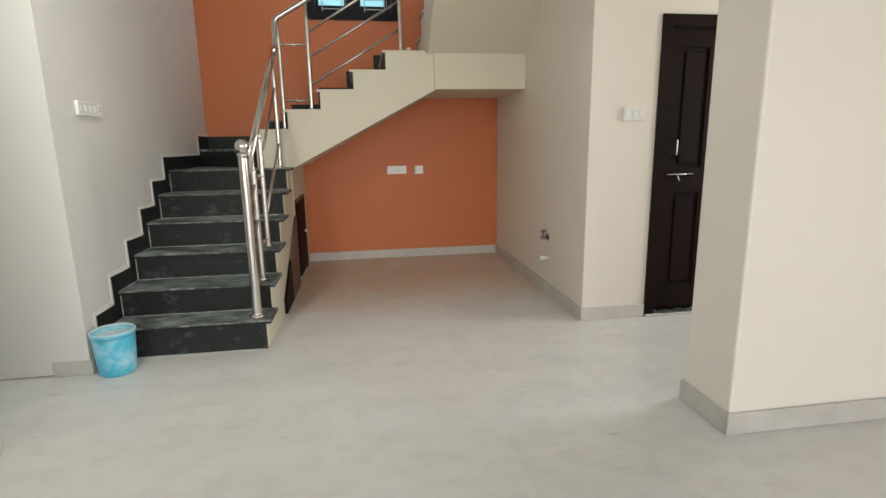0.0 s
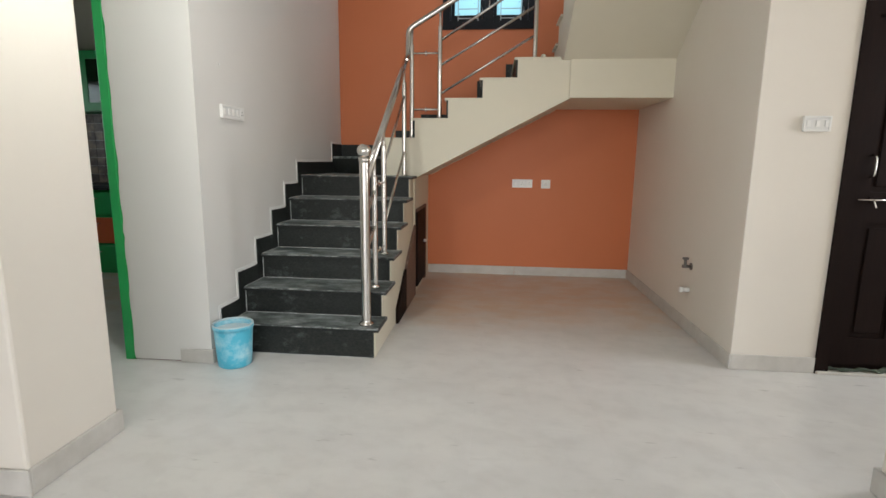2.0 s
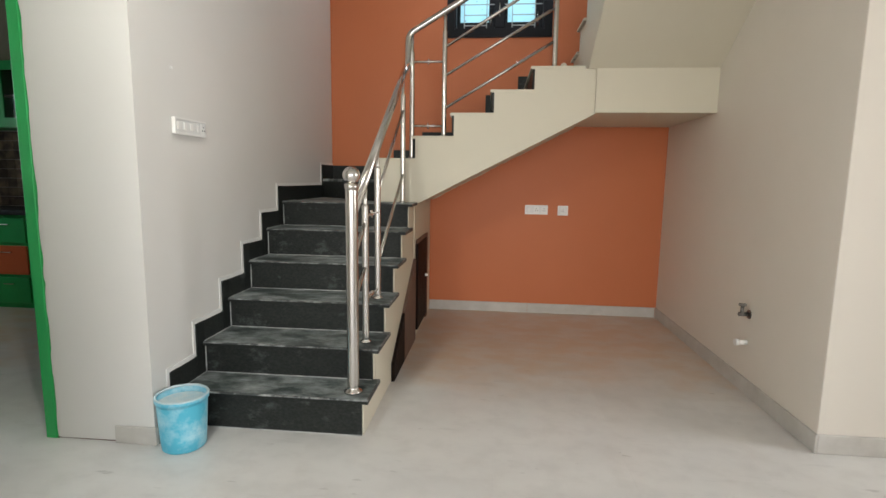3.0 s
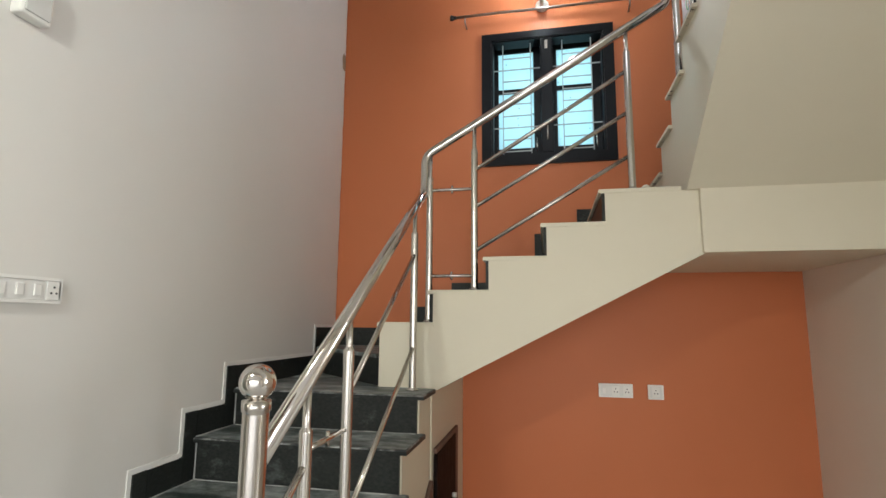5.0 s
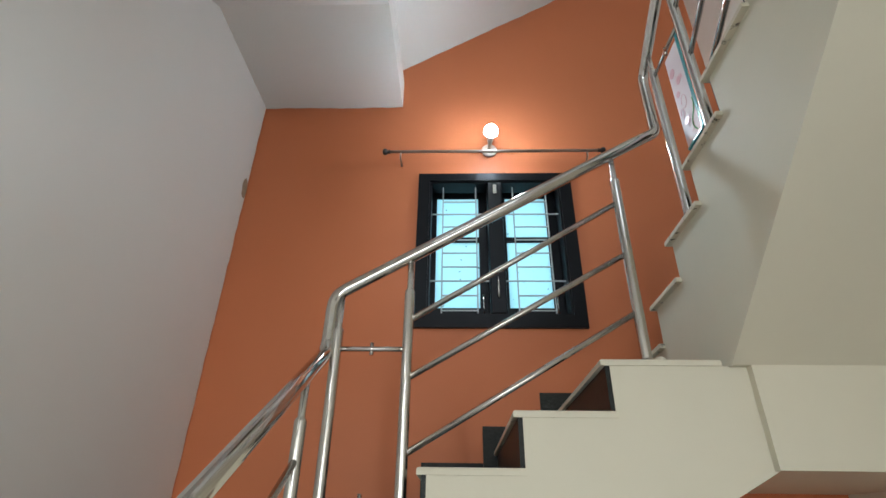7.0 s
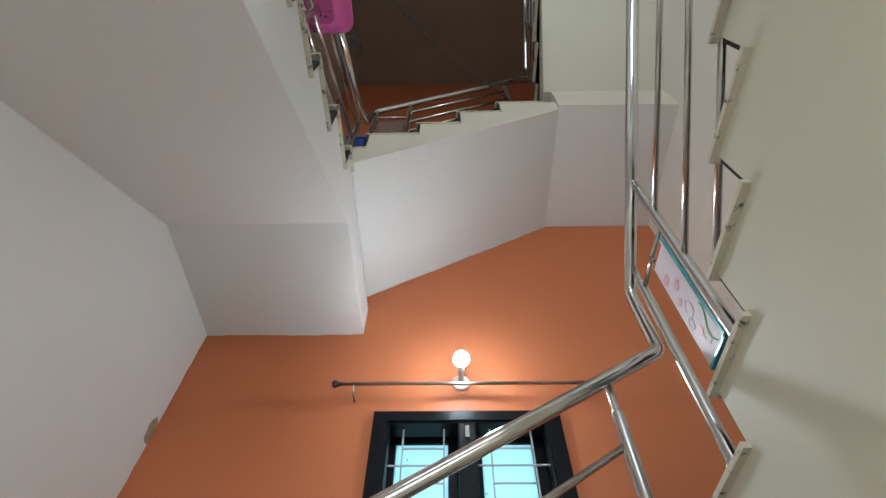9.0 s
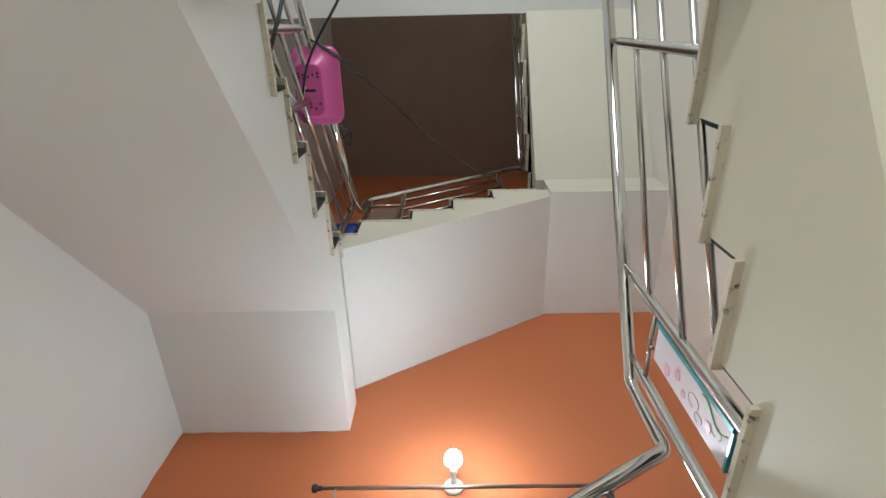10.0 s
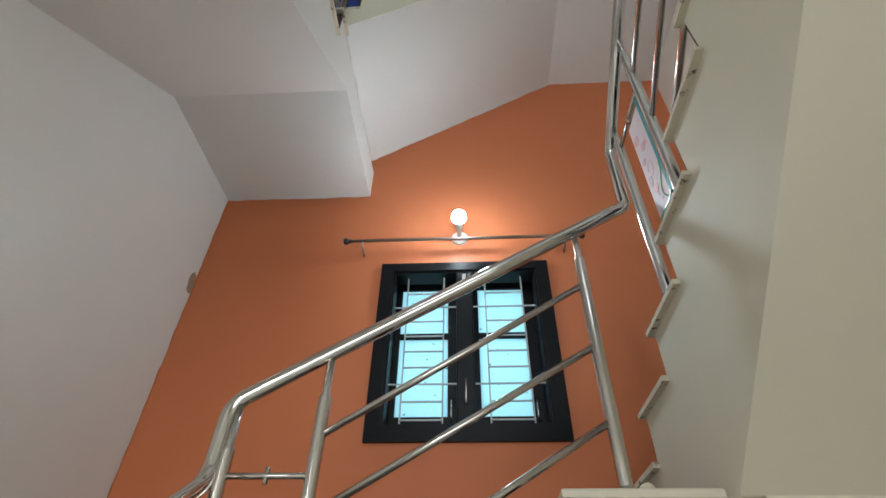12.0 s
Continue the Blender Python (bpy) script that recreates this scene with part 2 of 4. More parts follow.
def glowing(name, colour, strength):
    mat = bpy.data.materials.new(name)
    mat.use_nodes = True
    b = mat.node_tree.nodes["Principled BSDF"]
    b.inputs["Emission Color"].default_value = (*colour, 1)
    b.inputs["Emission Strength"].default_value = strength
    return mat


FROST = frosted_glass()
CABGLASS = clear_glass("cabinet_glass", (0.5, 0.62, 0.58))
BULB = glowing("lit_bulb", (0.84, 0.94, 1.0), 270)
HALLBULB = glowing("lit_cool_bulb", (0.98, 1.0, 0.92), 560)


# ---- mesh helpers ----
def box(bm, x0, x1, y0, y1, z0, z1):
    v = [bm.verts.new((x, y, z)) for x in (x0, x1) for y in (y0, y1) for z in (z0, z1)]
    for f in ((0, 1, 3, 2), (4, 6, 7, 5), (0, 4, 5, 1), (2, 3, 7, 6), (0, 2, 6, 4), (1, 5, 7, 3)):
        bm.faces.new([v[i] for i in f])
    return bm


def boxes(*dims):
    bm = bmesh.new()
    for d in dims:
        box(bm, *d)
    return bm


def soft_box(x0, x1, y0, y1, z0, z1, r=0.004, seg=2):
    bm = boxes((x0, x1, y0, y1, z0, z1))
    bmesh.ops.recalc_face_normals(bm, faces=bm.faces[:])
    bmesh.ops.bevel(bm, geom=bm.edges[:], offset=r, segments=seg, profile=0.5, affect="EDGES")
    return bm


def prism(poly, axis, a, b, bm=None):
    """Extrudes a polygon of two coordinates along an axis from a to b."""
    bm = bm or bmesh.new()

    def place(p, d):
        return {"x": (d, p[0], p[1]), "y": (p[0], d, p[1]), "z": (p[0], p[1], d)}[axis]
    lo = [bm.verts.new(place(p, a)) for p in poly]
    hi = [bm.verts.new(place(p, b)) for p in poly]
    n = len(poly)
    bm.faces.new(lo)
    bm.faces.new(hi[::-1])
    for i in range(n):
        bm.faces.new((lo[i], hi[i], hi[(i + 1) % n], lo[(i + 1) % n]))
    bmesh.ops.recalc_face_normals(bm, faces=bm.faces[:])
    return bm


def tube(points, r, seg=12, bm=None):
    """A round tube along a line of points."""
    bm = bm or bmesh.new()
    pts = [Vector(p) for p in points]
    rings = []
    up = None
    for i, p in enumerate(pts):
        d = (pts[min(i + 1, len(pts) - 1)] - pts[max(i - 1, 0)]).normalized()
        if up is None:
            up = d.orthogonal().normalized()
        side = d.cross(up).normalized()
        up = side.cross(d).normalized()
        rr = r[i] if isinstance(r, (list, tuple)) else r
        rings.append([bm.verts.new(p + rr * (math.cos(2 * math.pi * k / seg) * side + math.sin(2 * math.pi * k / seg) * up)) for k in range(seg)])
    for a, b in zip(rings, rings[1:]):
        for k in range(seg):
            f = bm.faces.new((a[k], a[(k + 1) % seg], b[(k + 1) % seg], b[k]))
            f.smooth = True
    bm.faces.new(rings[0][::-1])
    bm.faces.new(rings[-1])
    return bm


def rounded(points, r, n=5):
    """A line of points with its inner corners rounded off."""
    pts = [Vector(p) for p in points]
    out = [pts[0]]
    for a, p, b in zip(pts, pts[1:], pts[2:]):
        u, w = (a - p), (b - p)
        d = min(r, u.length * 0.45, w.length * 0.45)
        s, e = p + u.normalized() * d, p + w.normalized() * d
        for i in range(n + 1):
            t = i / n
            out.append(s * (1 - t) ** 2 + p * 2 * t * (1 - t) + e * t * t)
    out.append(pts[-1])
    return out


def lathe(profile, centre=(0, 0, 0), seg=32, bm=None):
    bm = bm or bmesh.new()
    c = Vector(centre)
    rings = [[bm.verts.new(c + Vector((r * math.cos(2 * math.pi * k / seg), r * math.sin(2 * math.pi * k / seg), z))) for k in range(seg)] for r, z in profile]
    for a, b in zip(rings, rings[1:]):
        for k in range(seg):
            bm.faces.new((a[k], a[(k + 1) % seg], b[(k + 1) % seg], b[k])).smooth = True
    bmesh.ops.remove_doubles(bm, verts=bm.verts[:], dist=1e-5)
    bmesh.ops.recalc_face_normals(bm, faces=bm.faces[:])
    return bm


def ball(centre, r, seg=20):
    bm = bmesh.new()
    bmesh.ops.create_uvsphere(bm, u_segments=seg, v_segments=seg // 2, radius=r, matrix=Matrix.Translation(centre))
    for f in bm.faces:
        f.smooth = True
    return bm


def part(name, bm, mat, parent=None, label=""):
    me = bpy.data.meshes.new(name)
    bm.to_mesh(me)
    bm.free()
    me.materials.append(mat)
    ob = new(name, me)
    if parent:
        ob.parent = parent
        ob.matrix_parent_inverse = parent.matrix_world.inverted()
    if label:
        ob["label"] = label
    return ob


def thing(name, place, label, category, group="", kind=""):
    ob = new(name)
    ob.matrix_world = Matrix.Translation(place)
    ob.empty_display_size = 0.05
    return tagged(ob, label, category, group, kind)


def corner_box(dims, corner, r=0.005):
    """A box whose upright edge at the given corner of the plan is rounded."""
    bm = boxes(dims)
    bmesh.ops.recalc_face_normals(bm, faces=bm.faces[:])
    edges = [e for e in bm.edges if all((v.co.xy - Vector(corner)).length < 1e-4 for v in e.verts)]
    bmesh.ops.bevel(bm, geom=edges, offset=r, segments=4, profile=0.5, affect="EDGES")
    return bm


def structure(name, bm, mat, label, category="wall"):
    return tagged(part(name, bm, mat), label, category, kind="structure")


# ---- plan ----
XL, XR, YB = -1.6, 1.58, 6.0        # stair hall: left wall, right wall, back wall
YK, YD = 3.2, 3.52                  # kitchen wall, bedroom door wall
YE = 3.72                           # edge of the upper floor over the hall
CEIL, FLOOR2 = 3.19, 3.41           # hall ceiling, upper floor
TOP = 9.6

# ---- large structure ----
wb = bmesh.new()
WX0, WX1, WZ0, WZ1 = -0.44, 0.446, 2.64, 3.63
box(wb, XL - 0.2, WX0, YB, YB + 0.22, 0, TOP)
box(wb, WX1, XR + 0.2, YB, YB + 0.22, 0, TOP)
box(wb, WX0, WX1, YB, YB + 0.22, 0, WZ0)
box(wb, WX0, WX1, YB, YB + 0.22, WZ1, TOP)
wall_north = structure("wall_north", wb, ORANGE, "orange painted back wall of the stairwell with a window")
wall_west = structure("wall_west", boxes((XL - 0.2, XL, YK + 0.16, YB, 0, TOP), (XL - 0.2, XL, 0.5, YK + 0.16, FLOOR2, TOP)), WHITE, "white painted side wall of the stairwell")
structure("wall_east", box(corner_box((XR, XR + 0.2, YD, YB, 0, TOP), (XR, YD)), XR, XR + 0.2, 0.5, YD, FLOOR2, TOP), CREAM, "cream painted side wall beside the alcove")
wall_kitchen = structure("wall_kitchen", box(box(boxes((-2.11, XL, YK, YK + 0.16, 0, CEIL)), -3.2, -2.11, YK, YK + 0.16, 2.22, CEIL), -5.4, -3.2, YK, YK + 0.16, 0, CEIL),
          WHITE, "white painted wall with the kitchen doorway")
structure("wall_bedroom", boxes((XR + 0.2, 2.07, YD, YD + 0.16, 0, CEIL), (2.07, 2.97, YD, YD + 0.16, 2.13, CEIL), (2.97, 4.6, YD, YD + 0.16, 0, CEIL)),
          CREAM, "cream painted wall around the dark door")
structure("wall_pier_west", soft_box(-5.4, XL + 0.005, 1.935, 2.395, 0, CEIL, 0.012), CREAM, "cream painted wall end between front room and hall")
structure("wall_pier_east", soft_box(1.6, 4.6, 1.985, 2.31, 0, CEIL, 0.012), CREAM, "cream painted wall end between front room and hall")
structure("beam_hall", boxes((XL + 0.005, 1.6, 1.985, 2.31, 2.72, CEIL)), CREAM, "cream painted beam over the hall opening", "beam")
# front room and outer walls, out of view; their openings are added
structure("wall_south", boxes((-5.6, -2.8, -3.2, -3.0, 0, CEIL), (4.2, 4.8, -3.2, -3.0, 0, CEIL), (-2.8, 4.2, -3.2, -3.0, 2.7, CEIL)), CREAM,
          "unseen cream painted front wall with an assumed wide opening")
structure("wall_outer_west", boxes((-5.6, -5.4, -3.0, 2.5, 0, CEIL), (-5.6, -5.4, 3.05, 3.9, 0, CEIL), (-5.6, -5.4, 2.5, 3.05, 0, 1.2), (-5.6, -5.4, 2.5, 3.05, 2.5, CEIL), (-5.6, -5.4, 4.9, 6.2, 0, CEIL), (-5.6, -5.4, 3.9, 4.9, 0, 1.2), (-5.6, -5.4, 3.9, 4.9, 2.2, CEIL)), CREAM,
          "unseen cream painted outer wall with added kitchen and passage openings")
# opening cut only to go with the side fill lamp
structure("wall_outer_east", boxes((4.6, 4.8, -3.0, 2.4, 0, CEIL), (4.6, 4.8, 3.4, 3.7, 0, CEIL), (4.6, 4.8, 2.4, 3.4, 0, 1.0), (4.6, 4.8, 2.4, 3.4, 2.5, CEIL)), CREAM, "unseen cream painted outer wall with an added opening")
structure("wall_kitchen_back", boxes((-5.4, XL - 0.2, YB, YB + 0.2, 0, CEIL)), SOFFIT, "pale kitchen back wall")
# unseen wall closing the upper well, with openings added for the fill lamps
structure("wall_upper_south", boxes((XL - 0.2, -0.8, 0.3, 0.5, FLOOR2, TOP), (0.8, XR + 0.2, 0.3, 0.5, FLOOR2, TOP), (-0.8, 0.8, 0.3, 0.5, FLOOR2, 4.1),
          (-0.8, 0.8, 0.3, 0.5, 5.7, 7.7), (-0.8, 0.8, 0.3, 0.5, 8.9, TOP)), CREAM, "unseen cream painted wall of the upper floors with two added openings")
structure("ceiling", boxes((-5.6, XL, -3.2, YE, CEIL, FLOOR2 - 0.03), (XL, XR, -3.2, YE, CEIL, FLOOR2 - 0.03), (XR, 4.8, -3.2, YE, CEIL, FLOOR2 - 0.03),
                           (-5.6, XL - 0.2, YE, 6.2, CEIL, FLOOR2 - 0.03)), WHITE, "white painted hall ceiling", "ceiling")
floor_edge = structure("floor_upper", boxes((XL, XR, 0.5, YE + 0.035, FLOOR2 - 0.03, FLOOR2)), DIRTY, "stained stone edge of the upper floor", "floor")
structure("ceiling_upper", boxes((XL, XR, 0.5, 3.785, 6.735, 7.12)), WHITE, "pale slab edge of the second upper floor", "ceiling")
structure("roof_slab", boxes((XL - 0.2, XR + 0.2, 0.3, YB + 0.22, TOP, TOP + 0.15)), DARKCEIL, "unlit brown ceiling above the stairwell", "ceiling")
structure("ground", boxes((-60, 60, -60, 60, -0.30, -0.12)), JOINT, "bare ground around the house", "ground")


# ---- stairs ----
def tread(stair, poly, z, rim=None):
    """A granite tread of 22 mm on a polygon in plan; rim: the finish of its sides where they are painted over."""
    bm = prism(poly, "z", z - 0.022, z)
    edges = [e for e in bm.edges if all(v.co.z > z - 0.001 for v in e.verts)]
    bmesh.ops.bevel(bm, geom=edges, offset=0.007, segments=2, profile=0.5, affect="EDGES")
    ob = part("tread", bm, TREAD, stair)
    ob.data.materials.append(EDGE)
    ob.data.materials.append(rim or TREAD)
    ob.data.materials.append(GRANITE)
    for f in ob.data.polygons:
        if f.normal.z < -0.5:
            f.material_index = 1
        elif f.normal.z < 0.97:
            f.material_index = 3 if rim is NOSE and f.normal.z < 0.05 else 2
    return ob


def wobbly_line(name, a, b, r, mat, parent, seed):
    """A thin uneven bead of filler from a to b."""
    a, b = Vector(a), Vector(b)
    n = max(4, int((b - a).length / 0.03))
    pts = [a.lerp(b, k / n) for k in range(n + 1)]
    radii = [r * (0.75 + 0.8 * abs(noise.noise((k * 0.37, seed * 3.1, 2.0)))) for k in range(n + 1)]
    return part(name, tube(pts, radii, 5), mat, parent)


def staircase(name, label, paint, z0, first, f1, f2x, f2z, f3, low, soffit2, box_z, beam, soffit3, width_x):
    """f1: noses and levels of the first flight; f2x, f2z: noses and levels of the second; f3: of the third, towards the front."""
    xi, xo = width_x
    stair = thing(name, (XL + 0.4, first, z0), label, "staircase")
    ys, zs = [y for y, z in f1], [z for y, z in f1]
    # first flight, with the corner under the winders
    prof = []
    prev = z0
    for y, z in f1:
        prof += [(y + 0.02, prev), (y + 0.02, z - 0.022)]
        prev = z - 0.022
    prof += [(5.01, prev)]
    if low:
        prof += [(5.01, z0)]
    else:
        prof[-1] = (5.19, prev)
        prof += [(5.19, box_z), (YE - 0.005, CEIL + 0.001), (YE - 0.005, z0)]
    part("body", prism(prof, "x", XL, xi), paint, stair)
    # corner body below the winders
    part("corner_body", boxes((XL, xi, 5.01 if low else 5.19, YB, box_z, f1[-1][1] - 0.024)), paint, stair)
    over = xi + (0.03 if low else 0.018)
    rim1, rim2, rim3 = (NOSE, SOFFIT, EDGE) if low else (EDGE, EDGE, EDGE)
    # treads and risers of the first flight
    for i, (y, z) in enumerate(f1):
        back = (f1[i + 1][0] + 0.03) if i + 1 < len(f1) else 5.03
        if i + 1 < len(f1):
            tread(stair, [(XL, y - 0.02), (over, y - 0.02), (over, back), (XL, back)], z, rim1)
        else:
            tread(stair, [(XL, y - 0.02), (over, y - 0.02), (over, 5.0), (f2x[0], 5.03), (XL, 5.74)], z, rim1)
        below = f1[i - 1][1] if i else z0
        part("riser", boxes((XL, xi - 0.008 if low else xi + 0.010, y + 0.005, y + 0.02, below, z - 0.022)), GRANITE if low or i else paint, stair)
        if low:
            wobbly_line("filler_bead", (XL + 0.012, y + 0.005, below), (xi - 0.012, y + 0.005, below), 0.0045, GROUT, stair, i)
            wobbly_line("filler_bead", (XL + 0.013, y + 0.004, below), (XL + 0.013, y + 0.004, z - 0.022), 0.004, GROUT, stair, i + 20)
            wobbly_line("filler_bead", (XL + 0.013, y, z), (XL + 0.013, back - 0.03, z), 0.004, GROUT, stair, i + 40)
    z6 = f1[-1][1]
    a = f2z[0] - (f2z[0] - z6) / 2
    # winder, then the second flight
    tread(stair, [(f2x[0] - 0.02, 5.035), (f2x[0] - 0.12, YB), (XL, YB), (XL, 5.68), (f2x[0] - 0.02, 5.02)], a)
    part("riser", prism([(XL, 5.70), (f2x[0], 5.03), (f2x[0], 5.05), (XL, 5.72)], "z", z6, a - 0.022), GRANITE, stair)
    part("riser", prism([(f2x[0], 5.03), (f2x[0] - 0.10, YB), (f2x[0] - 0.085, YB), (f2x[0] + 0.015, 5.03)], "z", a, f2z[0] - 0.022), GRANITE, stair)
    n = len(f2x)
    for i in range(n):
        x0 = f2x[i] - 0.015
        x1 = f2x[i + 1] + 0.02 if i + 1 < n else 0.64
        tread(stair, [(x0 - (0.10 if i == 0 else 0), YB), (x0, 5.004), (x1, 5.004), (x1, YB)], f2z[i], rim2)
        if i:
            part("riser", boxes((f2x[i], f2x[i] + 0.015, 5.012, YB, f2z[i - 1], f2z[i] - 0.022)), GRANITE, stair)
    prof = [(f2x[0], f2z[0] - 0.022)]
    for i in range(1, n):
        prof += [(f2x[i] + 0.015, f2z[i - 1] - 0.022), (f2x[i] + 0.015, f2z[i] - 0.022)]
    prof += [(0.72, f2z[-1] - 0.022), (0.72, soffit2[1][1])]
    prof += [soffit2[1], soffit2[0], (f2x[0], soffit2[0][1])]
    second = part("second_body", prism(prof, "y", 5.01, YB), paint, stair)
    second.data.materials.append(SOFFIT)
    for f in second.data.polygons:
        if f.normal.y < -0.5:
            f.material_index = 1
    # landing slab and its beam
    landing = part("landing_body", boxes((0.72, XR, 4.98, YB, beam[0], beam[1])), paint, stair)
    landing.data.materials.append(SOFFIT)
    landing.data.polygons[2].material_index = 1
    tread(stair, [(0.645, YB), (0.645, 5.77), (XR, 5.77), (XR, YB)], f2z[-1])
    # third flight towards the front
    prev = beam[1]
    prof = [(YB, beam[1]), (YB, f2z[-1] - 0.022)]
    for i, (y, z) in enumerate(f3):
        low_z = f2z[-1] if i == 0 else f3[i - 1][1]
        prof += [(y - 0.02, low_z - 0.022), (y - 0.02, z - 0.022)]
        back = f3[i + 1][0] - 0.03 if i + 1 < len(f3) else soffit3[0]
        tread(stair, [(0.637, y), (XR, y), (XR, back), (0.637, back)], z, rim3)
        part("riser", boxes((0.668, XR, y - 0.02, y - 0.005, low_z, z - 0.022)), GRANITE, stair)
    prof += [(soffit3[0], f3[-1][1] - 0.022), soffit3, (4.981, beam[1])]
    part("third_body", prism(prof, "x", 0.66, XR), SOFFIT, stair)
    return stair


T1 = [(3.40, 0.20), (3.635, 0.38), (3.92, 0.56), (4.20, 0.745), (4.475, 0.93), (4.755, 1.11)]
F2X = [-0.915, -0.637, -0.34, -0.038, 0.259]
F2Z = [1.45, 1.622, 1.796, 1.967, 2.135]
F3 = [(5.78, 2.345), (5.50, 2.525), (5.215, 2.70), (4.932, 2.88), (4.66, 3.06), (4.385, 3.235), (4.108, 3.41)]
lower = staircase("staircase", "black granite staircase with cream painted sides and winders", SOFFIT, 0.0, 3.4, T1, F2X, F2Z, F3, True,
                  [(-0.60, 1.10), (0.735, 1.795)], 0.9, (1.795, 2.11), (YE + 0.002, 3.0), (-0.63, 0.66))
U1 = [(3.75, 3.80), (4.03, 3.935), (4.30, 4.105), (4.585, 4.32), (4.87, 4.51)]
U2X = [-0.86, -0.60, -0.28, -0.005, 0.29]
U2Z = [4.86, 5.08, 5.27, 5.49, 5.69]
U3 = [(5.6, 5.90), (5.30, 6.08), (5.02, 6.26), (4.74, 6.44), (4.46, 6.62), (4.18, 6.80), (3.90, 6.98)]
upper = staircase("staircase", "upper staircase seen from below with white soffit and tread edges", WHITE, FLOOR2, 3.75, U1, U2X, U2Z, U3, False,
                  [(-0.64, 4.62), (0.72, 5.51)], 4.25, (5.51, 5.83), (3.762, 6.74), (-0.62, 0.66))


# cupboard wall below the winders
structure("wall_cupboard", boxes((-0.645, -0.6225, 5.012, 5.998, 0, 1.10)), SOFFIT, "cream painted wall under the stairs")


# stepped granite skirting beside the stairs, with a line of white filler along its top
def step_skirting():
    sk = thing("stair_skirting", (XL, 3.4, 0.2), "stepped black granite skirting with white filler line beside the stairs", "skirting")
    filler = bmesh.new()
    prev = 0.0
    for i, (y, z) in enumerate(T1):
        y0, y1 = y - 0.075, (T1[i + 1][0] - 0.075 if i + 1 < len(T1) else 5.66)
        part("skirting_tile", boxes((XL, XL + 0.012, y0, y0 + 0.072, prev, z + 0.115)), GRANITE, sk)
        part("skirting_tile", boxes((XL, XL + 0.011, y0 + 0.075, y1, z - 0.02, z + 0.113)), GRANITE, sk)
        box(filler, XL, XL + 0.005, y0 - 0.02, y1 - 0.0202, prev + (0.116 if i else 0), z + 0.136)
        prev = z
    part("skirting_tile", boxes((XL, XL + 0.012, 5.66, YB - 0.012, prev, 1.41)), GRANITE, sk)
    box(filler, XL, XL + 0.005, 5.64, YB - 0.001, prev + 0.1, 1.43)
    part("filler_line", filler, PLASTIC, sk, "thin white filler line")
    xs = [XL] + [x - 0.07 for x in F2X] + [0.63]
    zs = [1.28] + F2Z
    for i in range(len(zs)):
        part("skirting_tile", boxes((xs[i] + 0.001, xs[i + 1], YB - 0.012, YB, zs[i] - 0.16, zs[i] + (0.13 if i == 0 else 0.115))), GRANITE, sk)


step_skirting()


# ---- stair railings ----
def post(rail, x, y, z0, z1, r=0.019, neck=0.13):
    p = part("post", lathe([(0, z0), (r + 0.012, z0), (r + 0.012, z0 + 0.006), (r, z0 + 0.012), (r, z0 + 0.016), (r, z1 - neck - 0.004), (r, z1 - neck),
                            (r * 0.62, z1 - neck + 0.01), (r * 0.62, z1 - neck + 0.014), (r * 0.62, z1), (0, z1)], (x, y, 0), 16), OLDSTEEL, rail)
    return p


def bar(rail, a, b, r=0.011):
    return part("rail_bar", tube([a, b], r, 10), STEEL, rail)


def link(rail, a, b):
    """A short level bar between two posts, with a small collar in its middle."""
    mid = (Vector(a) + Vector(b)) / 2
    o = bar(rail, a, b, 0.009)
    part("collar", tube([mid - Vector((0, 0, 0.022)), mid + Vector((0, 0, 0.022))], 0.007, 8), STEEL, o)


